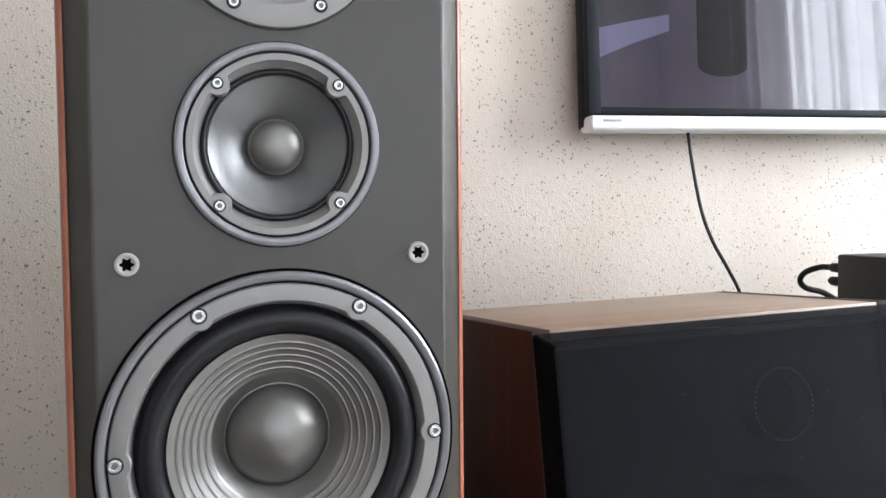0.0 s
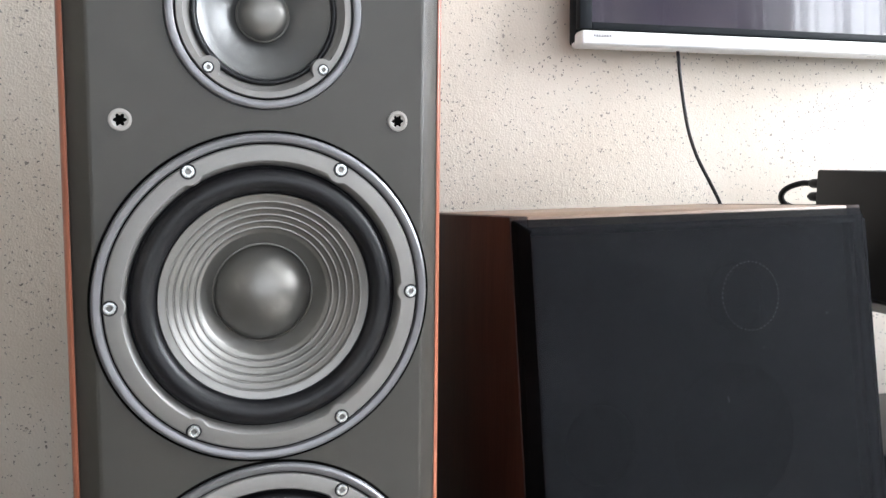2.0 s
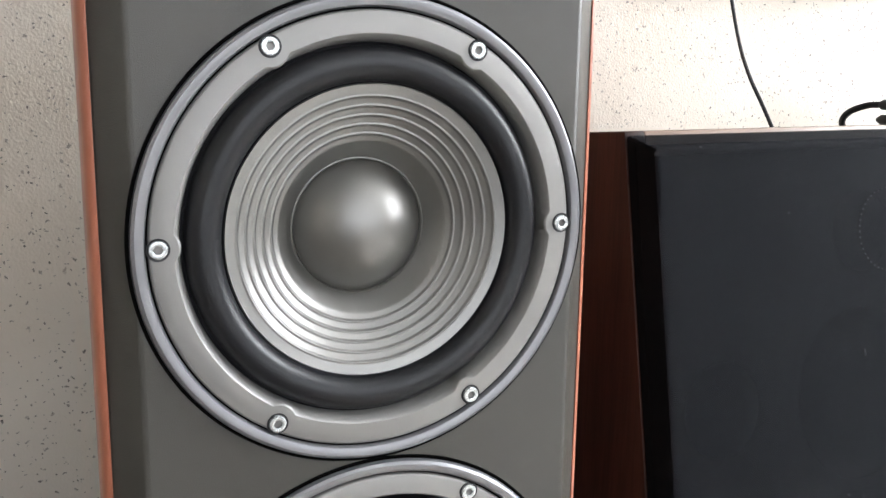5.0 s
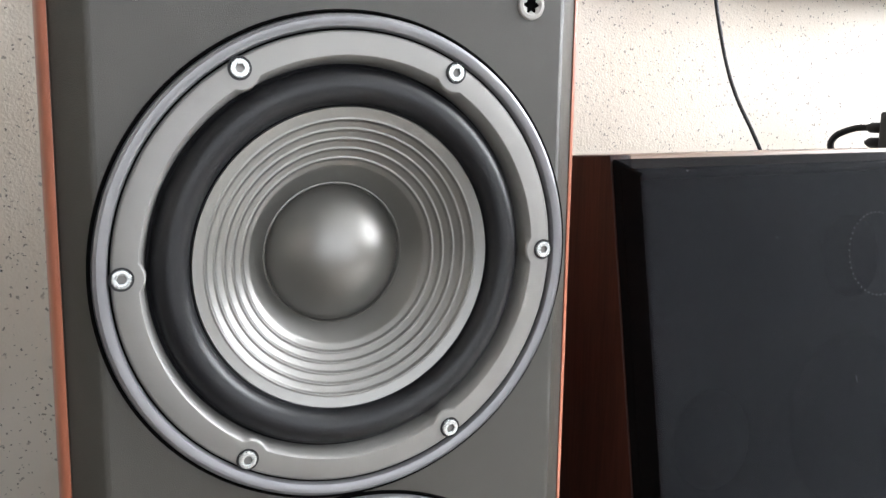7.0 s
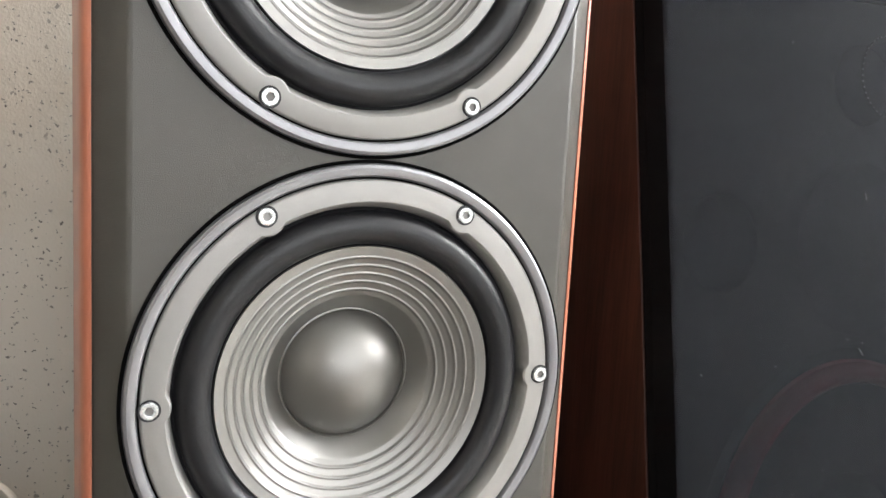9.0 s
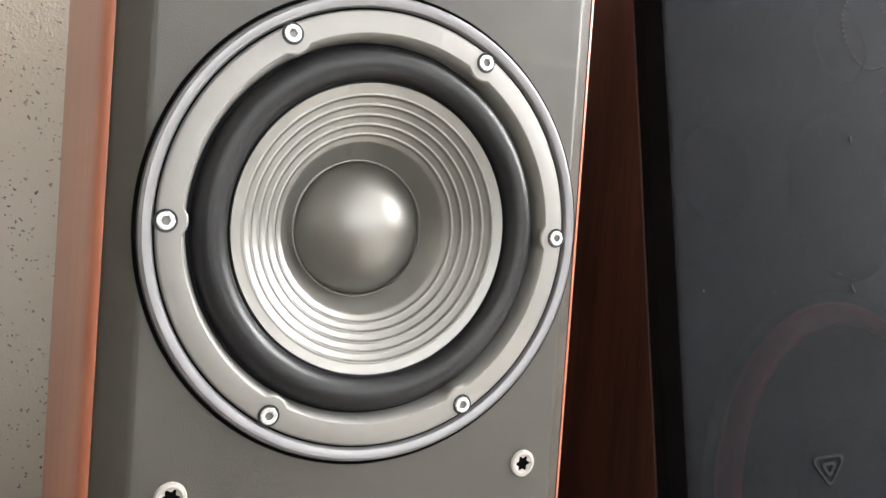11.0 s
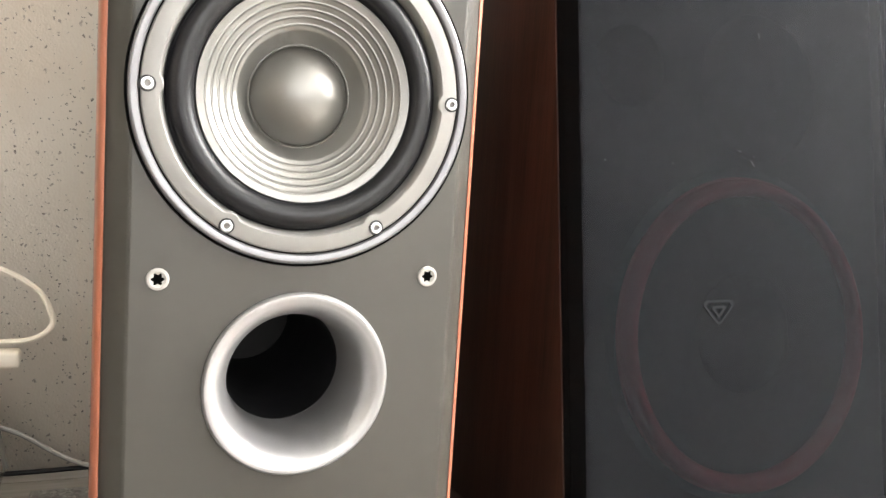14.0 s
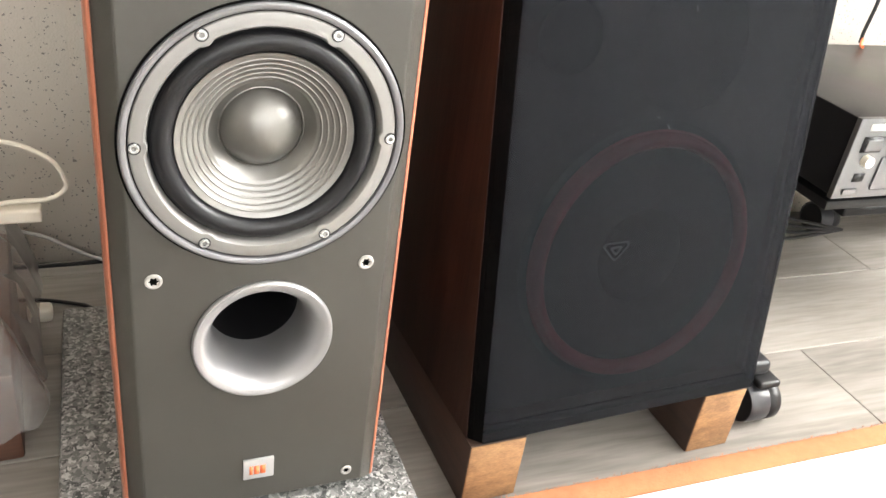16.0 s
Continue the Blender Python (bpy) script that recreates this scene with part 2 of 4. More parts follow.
CEILING = plain("ceiling_paint", (0.80, 0.80, 0.79), 0.8, 0, 0.02, 2, 0.05, 200)
SOCKET = plain("grey_socket_plastic", (0.32, 0.305, 0.285), 0.5, 0, 0.06, 60, 0.1, 900)
CREAM = plain("cream_plastic", (0.72, 0.67, 0.57), 0.4, 0, 0.05, 40, 0.05, 700)
TVBAR = plain("silver_tv_bar", (0.74, 0.75, 0.76), 0.3, 0.35, 0.02, 20, 0.02, 1500)
TVBLACK = plain("dark_tv_bezel", (0.014, 0.016, 0.019), 0.5, 0, 0.06, 30, 0.03, 1200, spec=0.08)
def reflection_glow(name, glow):
    """Glossy screen glass with a dim room reflection put in as emission."""
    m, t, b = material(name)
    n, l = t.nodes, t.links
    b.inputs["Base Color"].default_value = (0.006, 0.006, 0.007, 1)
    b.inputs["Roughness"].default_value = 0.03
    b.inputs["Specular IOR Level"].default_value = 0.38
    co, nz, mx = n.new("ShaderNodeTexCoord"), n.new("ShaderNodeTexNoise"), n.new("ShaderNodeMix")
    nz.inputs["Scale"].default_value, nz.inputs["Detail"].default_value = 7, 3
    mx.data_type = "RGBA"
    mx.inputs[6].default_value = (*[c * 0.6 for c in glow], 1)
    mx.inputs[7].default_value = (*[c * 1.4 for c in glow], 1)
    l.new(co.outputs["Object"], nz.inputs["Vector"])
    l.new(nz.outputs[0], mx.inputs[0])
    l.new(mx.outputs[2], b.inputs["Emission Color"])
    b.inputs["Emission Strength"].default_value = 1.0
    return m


# the screen's glow colours imitate what it reflects of the room
SCREEN = reflection_glow("tv_screen", (0.085, 0.070, 0.095))
REFL_BAND = reflection_glow("reflection_glow_lavender", (0.22, 0.20, 0.30))
REFL_DARK = reflection_glow("reflection_glow_dark", (0.012, 0.010, 0.011))
REFL_BROWN = reflection_glow("reflection_glow_brown_grey", (0.075, 0.066, 0.072))
BADGE = plain("badge_silver", (0.42, 0.42, 0.42), 0.35, 0.4, 0.03, 40, 0.02)
PORTSILVER = plain("satin_port_silver", (0.37, 0.37, 0.375), 0.36, 0.70, 0.03, 25, 0.04, 1800)
HOOD = plain("grey_caster_plastic", (0.030, 0.030, 0.034), 0.32, 0.0, 0.1, 40, 0.05, 900)
TUBE = plain("dark_port_plastic", (0.010, 0.010, 0.011), 0.5, 0.0, 0.1, 40, 0.05, 900, spec=0.3)
GREYMARK = plain("grey_print", (0.33, 0.33, 0.34), 0.5, 0, 0.02, 50, 0.0)
ORANGE = plain("orange_print", (0.78, 0.16, 0.05), 0.45, 0, 0.05, 60, 0.0)
RED = plain("red_rubber", (0.36, 0.032, 0.060), 0.6, 0, 0.1, 40, 0.05)
MDF = plain("dark_stained_board", (0.045, 0.045, 0.048), 0.8, 0, 0.15, 30, 0.1, spec=0.1)
DARKCONE = plain("black_paper_cone", (0.022, 0.022, 0.024), 0.8, 0, 0.12, 30, 0.1, spec=0.1)
CHROME_FACE = plain("brushed_aluminium", (0.17, 0.173, 0.177), 0.42, 0.85, 0.04, 40, 0.05, 1500)
AMPTOP = plain("dark_sheet_metal", (0.012, 0.012, 0.013), 0.34, 0.0, 0.08, 8, 0.03, 900, spec=0.22)
RUGW = plain("white_rug_pile", (0.82, 0.80, 0.76), 0.95, 0, 0.06, 60, 0.6, 350)
RUGO = plain("orange_tan_pile", (0.42, 0.172, 0.078), 0.95, 0, 0.22, 70, 0.5, 350)
FILM = plastic_film()
GLASS = clear("window_glass")
DUST = plain("grey_dust", (0.055, 0.055, 0.058), 0.9, 0, 0.2, 90, 0.0)


# ---- building helpers ----
def link_mesh(name, bm, mat, parent=None, smooth=True, angle=35):
    bmesh.ops.recalc_face_normals(bm, faces=bm.faces)
    for e in bm.edges:
        if e.is_manifold and e.calc_face_angle(0) > radians(angle):
            e.smooth = False
    me = bpy.data.meshes.new(name)
    bm.to_mesh(me)
    bm.free()
    for p in me.polygons:
        p.use_smooth = smooth
    for mm in (mat if isinstance(mat, (list, tuple)) else (mat,)):
        me.materials.append(mm)
    ob = new(name, me)
    if parent:
        ob.parent = parent
    return ob


def part(name, bm, mat, parent, label="", smooth=True):
    ob = link_mesh(name, bm, mat, parent, smooth)
    if label:
        tagged(ob, label)
    return ob


def thing(name, m, label, category, group="", kind=""):
    ob = new(name)
    ob.empty_display_size = 0.05
    ob.matrix_world = m
    return tagged(ob, label, category, group, kind)


def box(x0, x1, y0, y1, z0, z1, bevel=0.0, seg=2, bm=None):
    bm = bm or bmesh.new()
    g = bmesh.ops.create_cube(bm, size=1.0, matrix=Matrix.LocRotScale(((x0 + x1) / 2, (y0 + y1) / 2, (z0 + z1) / 2), None, (x1 - x0, y1 - y0, z1 - z0)))
    if bevel:
        es = list({e for v in g["verts"] for e in v.link_edges})
        bmesh.ops.bevel(bm, geom=es, offset=bevel, segments=seg, profile=0.5, affect="EDGES")
    return bm


def lathe(profile, seg=128, cx=0.0, cz=0.0, close=False, bm=None):
    """Turns a profile of (radius, depth) about an axis along y. A radius may be a function of the angle."""
    bm = bm or bmesh.new()
    rings = []
    for r, y in profile:
        if not callable(r) and r <= 1e-6:
            rings.append([bm.verts.new((cx, y, cz))])
            continue
        ring = []
        for i in range(seg):
            a = 2 * math.pi * i / seg
            rr = r(a) if callable(r) else r
            ring.append(bm.verts.new((cx + rr * math.cos(a), y, cz + rr * math.sin(a))))
        rings.append(ring)
    pairs = list(zip(rings, rings[1:]))
    if close:
        pairs.append((rings[-1], rings[0]))
    for a, b in pairs:
        if len(a) == 1 and len(b) == 1:
            continue
        for i in range(seg):
            j = (i + 1) % seg
            if len(a) == 1:
                bm.faces.new((a[0], b[j], b[i]))
            elif len(b) == 1:
                bm.faces.new((a[i], a[j], b[0]))
            else:
                bm.faces.new((a[i], a[j], b[j], b[i]))
    return bm


def arc(r0, y0, r1, y1, bulge, n=10):
    """Profile points from one to the other along a rounded hump towards the front."""
    out = []
    for i in range(n + 1):
        t = i / n
        out.append((r0 + (r1 - r0) * (1 - math.cos(math.pi * t)) / 2, y0 + (y1 - y0) * t - bulge * math.sin(math.pi * t)))
    return out


def prism(outline, y0, y1, bm=None):
    """A flat outline of (x, z), made thick along y."""
    bm = bm or bmesh.new()
    a = [bm.verts.new((x, y0, z)) for x, z in outline]
    b = [bm.verts.new((x, y1, z)) for x, z in outline]
    bm.faces.new(a)
    bm.faces.new(b[::-1])
    for i in range(len(a)):
        j = (i + 1) % len(a)
        bm.faces.new((a[i], b[i], b[j], a[j]))
    return bm


def tube(name, pts, radius, mat, parent=None, label="", category="", res=6):
    """A cable through points, as a mesh."""
    pts = [Vector(p) for p in pts]
    path = []
    for i in range(len(pts) - 1):
        p0, p1, p2, p3 = pts[max(i - 1, 0)], pts[i], pts[i + 1], pts[min(i + 2, len(pts) - 1)]
        for k in range(res):
            t = k / res
            path.append(0.5 * (2 * p1 + (p2 - p0) * t + (2 * p0 - 5 * p1 + 4 * p2 - p3) * t * t + (3 * p1 - p0 - 3 * p2 + p3) * t ** 3))
    path.append(pts[-1])
    bm, last = bmesh.new(), None
    for i, p in enumerate(path):
        d = (path[min(i + 1, len(path) - 1)] - path[max(i - 1, 0)]).normalized()
        u = d.cross(Vector((0.31, 0.9, 0.17))).normalized()
        v = d.cross(u)
        ring = [bm.verts.new(p + radius * (u * math.cos(k * math.pi / 4) + v * math.sin(k * math.pi / 4))) for k in range(8)]
        if last:
            for k in range(8):
                bm.faces.new((last[k], last[(k + 1) % 8], ring[(k + 1) % 8], ring[k]))
        else:
            bm.faces.new(ring)
        last = ring
    bm.faces.new(last)
    ob = link_mesh(name, bm, mat, parent)
    return tagged(ob, label, category) if label else ob


# ---- the room ----
WALL = 0.603


GREIGE = plain("greige_paint", (0.60, 0.56, 0.51), 0.7, 0, 0.05, 3, 0.08, 300)
north = tagged(link_mesh("wall_north", box(-1.95, EAST + 0.25, WALL, WALL + 0.15, FZ - 0.1, 2.6), PLASTER), "cream textured plaster wall with dark mineral flecks", "wall", kind="structure")
west = tagged(link_mesh("wall_west", box(-1.95, -1.8, SOUTH - 0.2, WALL - 0.001, FZ - 0.1, 2.6), GREIGE), "plain greige painted wall", "wall", kind="structure")
bm = bmesh.new()
ws, we = WINDOWS
for b in ((SOUTH - 0.2, we[1], FZ - 0.1, 2.6), (we[2], WALL - 0.001, FZ - 0.1, 2.6), (we[1], we[2], FZ - 0.1, we[3]), (we[1], we[2], we[4], 2.6)):
    box(EAST, EAST + 0.2, b[0], b[1], b[2], b[3], bm=bm)
east = tagged(link_mesh("wall_east", bm, GREIGE), "greige painted wall with a window", "wall", kind="structure")
bm = bmesh.new()
for b in ((-1.799, ws[1], FZ - 0.1, 2.6), (ws[2], EAST - 0.001, FZ - 0.1, 2.6), (ws[1], ws[2], FZ - 0.1, ws[3]), (ws[1], ws[2], ws[4], 2.6)):
    box(b[0], b[1], SOUTH - 0.2, SOUTH, b[2], b[3], bm=bm)
south = tagged(link_mesh("wall_south", bm, GREIGE), "greige painted wall with a window", "wall", kind="structure")
ceiling = tagged(link_mesh("ceiling", box(-1.95, EAST + 0.25, SOUTH - 0.2, 0.80, 2.6, 2.7), CEILING), "plain white ceiling", "ceiling", kind="structure")
ground = tagged(link_mesh("ground", box(-60, 60, -60, 60, -3.4, -3.2), plain("outside_ground", (0.12, 0.13, 0.09), 0.9, 0, 0.3, 0.6, 0.1, 5)), "plain ground outside, far below the window", "ground", kind="structure")

for k, (side_name, x0, x1, z0, z1, watts) in enumerate(WINDOWS):
    window = thing("window_%d" % (k + 1), on_side(side_name), "white-framed window out of view, behind a sheer curtain", "window", kind="structure")
    xm = (x0 + x1) / 2
    for a in ((x0, x0 + 0.06, z0, z1), (x1 - 0.06, x1, z0, z1), (xm - 0.04, xm + 0.04, z0 + 0.06, z1 - 0.06), (x0 + 0.06, x1 - 0.06, z0, z0 + 0.06), (x0 + 0.06, x1 - 0.06, z1 - 0.06, z1)):
        part("window_frame", box(a[0], a[1], -0.17, -0.10, a[2], a[3]), WHITE, window, "white window frame")
    for a in ((x0 + 0.06, xm - 0.04), (xm + 0.04, x1 - 0.06)):
        pane = part("pane", box(a[0], a[1], -0.138, -0.132, z0 + 0.06, z1 - 0.06), GLASS, window, "clear window pane")
        pane.visible_shadow = False
    part("window_sill", box(x0 + 0.02, x1 - 0.02, -0.09, 0.10, z0 + 0.002, z0 + 0.03, 0.005), WHITE, window, "white window sill")
    bm = bmesh.new()
    cols = []
    nc = round((x1 - x0 + 0.2) * 130)
    for i in range(nc + 1):
        x = x0 - 0.1 + (x1 - x0 + 0.2) * i / nc
        y = 0.17 + 0.03 * math.sin(i * 0.62) + 0.014 * math.sin(i * 0.23 + 1)
        cols.append((bm.verts.new((x, y, FZ + 0.02)), bm.verts.new((x, y + 0.01 * math.sin(i), 2.5))))
    for a, b in zip(cols, cols[1:]):
        bm.faces.new((a[0], b[0], b[1], a[1]))
    curtain = link_mesh("curtain", bm, SHEER)
    curtain.matrix_world = on_side(side_name)
    tagged(curtain, "white sheer curtain hanging in folds before the window", "curtain")
    rail = link_mesh("curtain_rail", box(x0 - 0.15, x1 + 0.15, 0.12, 0.22, 2.5, 2.599), WHITE)
    rail.matrix_world = on_side(side_name)
    tagged(rail, "white curtain rail under the ceiling", "curtain rail")

# ---- floor-standing speaker ----
tower = thing("floor_standing_speaker", pose(0, 0, 0), "tall cherry-sided floor speaker with grey baffle and silver drivers", "speaker")
TB, TT, HW = 0.0165, 1.058, 0.1272
SKEW = 0.0175                                 # the floor speaker stands a touch out of true


def circle(bm, cx, cz, r, y, seg=96):
    vs = [bm.verts.new((cx + r * math.cos(2 * math.pi * i / seg), y, cz + r * math.sin(2 * math.pi * i / seg))) for i in range(seg)]
    return [bm.edges.new((vs[i], vs[(i + 1) % seg])) for i in range(seg)]


WOOF, MID, TWEET, PORT = ((0, 0.645), (0, 0.4195)), (0.001, 0.8345), (0.001, 0.972), (0.001, 0.2265)
HOLES = ((*WOOF[0], 0.1030), (*WOOF[1], 0.1030), (*MID, 0.0638), (*TWEET, 0.0672), (*PORT, 0.0600))
bm = bmesh.new()
STEPS = ((0.1066, 0.0), (0.1082, 0.0004), (0.1096, 0.0013), (0.1110, 0.0027), (0.1219, 0.0122), (0.1223, 0.0130), (0.1223, 0.0190))


def loop(x, y):
    d = min(x - 0.1066, 0.0157) * 0.75
    return [bm.verts.new(q) for q in ((-x, y, TB + 0.011 - d), (x, y, TB + 0.011 - d), (x, y, TT - 0.011 + d), (-x, y, TT - 0.011 + d))]


loops = [loop(*q) for q in STEPS]
edges = [bm.edges.new((loops[0][k], loops[0][(k + 1) % 4])) for k in range(4)]
border = list(edges)
rims = []
for h in HOLES:
    c = circle(bm, h[0], h[1], h[2], 0.0)
    rims.append(c)
    edges += c
bmesh.ops.triangle_fill(bm, use_beauty=True, use_dissolve=False, edges=edges)
for c in rims:
    g = bmesh.ops.extrude_edge_only(bm, edges=c)
    bmesh.ops.translate(bm, verts=[v for v in g["geom"] if isinstance(v, bmesh.types.BMVert)], vec=(0, 0.012, 0))
for a, b in zip(loops, loops[1:]):
    for k in range(4):
        bm.faces.new((a[k], a[(k + 1) % 4], b[(k + 1) % 4], b[k]))
for e in border:
    e.smooth = False
baffle = part("baffle", bm, BAFFLE, tower, "grey grained vinyl baffle with chamfered edges")

# cabinet panels
def side(sign):
    """A cherry side panel: flat, rounded over towards the baffle."""
    prof = [(0.012, 0.1228), (0.0126, 0.1242), (0.015, 0.1260), (0.020, HW), (0.034, HW + 0.0008), (0.30, HW + 0.0008), (0.330, HW), (0.330, 0.110), (0.019, 0.110), (0.019, 0.1224), (0.012, 0.1224)]
    b = bmesh.new()
    lo = [b.verts.new((sign * x, y, TB)) for y, x in prof]
    hi = [b.verts.new((sign * x, y, TT)) for y, x in prof]
    b.faces.new(lo)
    b.faces.new(hi[::-1])
    for i in range(len(lo)):
        j = (i + 1) % len(lo)
        b.faces.new((lo[i], lo[j], hi[j], hi[i]))
    return b


for s in (-1, 1):
    part("side_panel", side(s), CHERRY, tower, "cherry veneer side panel")
part("top_panel", box(-0.1095, 0.1095, 0.0195, 0.330, TT - 0.018, TT), CHERRY, tower, "cherry veneer top")
part("bottom_panel", box(-0.1095, 0.1095, 0.0195, 0.330, TB, TB + 0.018), BLACK, tower, "black bottom panel")
part("back_panel", box(-0.1095, 0.1095, 0.312, 0.3298, TB + 0.0185, TT - 0.0185), BLACK, tower, "black back panel")


def screw(parent, cx, cz, y, r=0.0042):
    def star(a):
        k = math.cos(math.pi / 6) / math.cos((a % (math.pi / 3)) - math.pi / 6)
        return r * 0.5 * k

    b = lathe([(r, y + 0.002), (r, y - 0.0004), (r * 0.9, y - 0.0010), (r * 0.62, y - 0.0012), (star, y - 0.0010), (star, y + 0.0008), (0, y + 0.0008)], 36, cx, cz)
    return part("screw", b, STEEL, parent, "bright steel hex screw")


def bossed(base, angles, c, rho):
    """The inner edge of a frame ring: round, with a lobe about each screw."""
    def r(a):
        best = base
        for s in angles:
            d = (a - s + math.pi) % (2 * math.pi) - math.pi
            q = rho * rho - (c * math.sin(d)) ** 2
            if abs(d) < 0.6 and q > 0:
                best = min(best, c * math.cos(d) - math.sqrt(q))
        return best
    return r


def woofer(cx, cz):
    u = part("woofer", lathe([(0.1110, 0.0004), (0.1110, -0.0012), (0.1104, -0.0030), (0.1090, -0.0040), (0.1072, -0.0040), (0.1054, -0.0032), (0.1046, -0.0018), (0.1044, 0.004)], 192, cx, cz), BEAD, tower, "silver-framed woofer")
    # matt black ring paints the shaded gaps round the frame
    part("gasket", lathe([(0.1127, 0.0008), (0.1127, -0.0006), (0.1108, -0.0007), (0.1050, -0.0004), (0.1025, -0.0004)], 160, cx, cz), VOID, u, "matt black ring painting the shade of the gap")
    ang = [k * math.pi / 3 for k in range(6)]
    R1 = bossed(0.0930, ang, 0.0994, 0.0088)
    inner = lambda a: R1(a) - 0.0008
    low = lambda a: min(R1(a) - 0.0014, 0.0902)
    part("frame_ring", lathe([(0.1036, 0.006), (0.1036, -0.0012), (0.1030, -0.0022), (0.1022, -0.0026), (R1, -0.0026), (inner, -0.0019), (low, 0.0035), (0.0895, 0.0075), (0.0870, 0.0085)], 384, cx, cz), SILVER, u, "satin silver frame ring")
    for a in ang:
        x, z = cx + 0.0994 * math.cos(a), cz + 0.0994 * math.sin(a)
        s = screw(u, x, z, -0.0029)
        # black ring painted in as the shaded gap about the screw head
        part("washer", lathe([(0.0051, -0.00268), (0.0051, -0.0028), (0.0047, -0.0028), (0.0042, -0.00264)], 32, x, z), RUBBER, s)
    part("surround", lathe([(0.0898, 0.0072), (0.0888, 0.0066)] + arc(0.0882, 0.0062, 0.0716, 0.0060, 0.0080, 14) + [(0.0708, 0.0062), (0.0692, 0.0074)], 160, cx, cz), RUBBER, u, "black rubber roll surround")
    prof = [(0.0709, 0.0053), (0.0704, 0.0044), (0.0690, 0.0048), (0.0668, 0.0056)]
    for k in range(101):
        r = 0.0660 - 0.0225 * k / 100
        ph = (0.0660 - r) / 0.0045
        rid = 0.00075 * max(0.0, math.sin(2 * math.pi * ph)) ** 2.2
        prof.append((r, 0.0058 + (0.0660 - r) * 0.60 - rid))
    for r in (0.0425, 0.0405, 0.0385, 0.0365, 0.0350, 0.0338):
        prof.append((r, 0.0193 + (0.0435 - r) * 1.12))
    part("cone", lathe(prof, 192, cx, cz), CONE, u, "ribbed silver metallic cone")
    yb = 0.0300
    dome = [(0.0355, yb + 0.0010), (0.0350, yb - 0.0010), (0.0342, yb - 0.0013), (0.0337, yb - 0.0002)]
    for k in range(17):
        a = k / 16
        dome.append((0.0334 * math.sin((1 - a) * 1.02) / math.sin(1.02), yb + 0.0002 - 0.0334 / math.sin(1.02) * (math.cos((1 - a) * 1.02) - math.cos(1.02))))
    dome[-1] = (0, dome[-1][1])
    part("dust_cap", lathe(dome, 128, cx, cz), CAP, u, "domed metallic dust cap")
    return u


for c in WOOF:
    woofer(*c)

# midrange driver
mx, mz = MID
mid = part("midrange", lathe([(0.0632, 0.010), (0.0632, -0.0014), (0.0626, -0.0030), (0.0612, -0.0036), (0.0590, -0.0036), (0.0578, -0.0028), (0.0573, -0.0012), (0.0571, 0.002)], 160, mx, mz), BEAD, tower, "silver-framed midrange driver")
# black ring stands for the shade in the midrange frame's groove
part("gasket", lathe([(0.0580, 0.0012), (0.0555, 0.0012)], 96, mx, mz), VOID, mid)
ang = [math.pi / 4 + k * math.pi / 2 for k in range(4)]
R2 = bossed(0.0520, ang, 0.0523, 0.0072)
part("frame_ring", lathe([(0.0564, 0.004), (0.0564, -0.0016), (0.0558, -0.0026), (R2, -0.0026), (lambda a: R2(a) - 0.0006, -0.0020), (lambda a: min(R2(a) - 0.0012, 0.0492), 0.0030), (0.0478, 0.0040), (0.0470, 0.0065)], 320, mx, mz), SILVER, mid, "satin silver frame ring")
for a in ang:
    x, z = mx + 0.0523 * math.cos(a), mz + 0.0523 * math.sin(a)
    s = screw(mid, x, z, -0.0029, 0.0031)
    # as on the woofer, a black ring for the gap's shade
    part("washer", lathe([(0.0038, -0.00268), (0.0038, -0.0028), (0.0035, -0.0028), (0.0031, -0.00264)], 28, x, z), RUBBER, s)
part("surround", lathe([(0.0482, 0.0058)] + arc(0.0474, 0.0052, 0.0436, 0.0052, 0.0030, 10) + [(0.0425, 0.0062)], 128, mx, mz), RUBBER, mid, "black rubber surround")
part("cone", lathe([(0.0436, 0.0050), (0.0430, 0.0048), (0.0422, 0.0056), (0.036, 0.0082), (0.029, 0.0118), (0.022, 0.0160), (0.0178, 0.0190)], 128, mx, mz), MIDCONE, mid, "smooth grey metallic cone")
dome = [(0.0180, 0.0190), (0.0176, 0.0172), (0.0170, 0.0170)] + [(0.0168 * math.cos(k / 14 * math.pi / 2), 0.0172 - 0.0095 * math.sin(k / 14 * math.pi / 2)) for k in range(15)]
dome[-1] = (0, dome[-1][1])
part("dust_cap", lathe(dome, 96, mx, mz), CAP, mid, "domed metallic dust cap")

# tweeter with its waveguide
tx, tz = TWEET
tw = part("tweeter", lathe([(0.0665, 0.010), (0.0665, -0.0014), (0.0658, -0.0030), (0.0640, -0.0034), (0.0520, -0.0030), (0.0512, -0.0022), (0.0505, 0.0), (0.042, 0.004), (0.028, 0.010), (0.017, 0.014)], 160, tx, tz), SILVER, tower, "silver tweeter plate with a shallow waveguide")
part("dome", lathe([(0.0180, 0.015)] + [(0.0165 * math.cos(k / 10 * math.pi / 2), 0.0145 - 0.006 * math.sin(k / 10 * math.pi / 2)) for k in range(10)] + [(0, 0.0085)], 64, tx, tz), STEEL, tw, "titanium-coloured dome")
for a in (63, 117, 243, 297):
    x, z = tx + 0.0580 * math.cos(radians(a)), tz + 0.0580 * math.sin(radians(a))
    s = screw(tw, x, z, -0.0036, 0.0031)
    # the screw's shaded gap again drawn as a black ring
    part("washer", lathe([(0.0044, -0.0032), (0.0044, -0.0038), (0.0038, -0.0038), (0.0032, -0.0034)], 28, x, z), RUBBER, s)

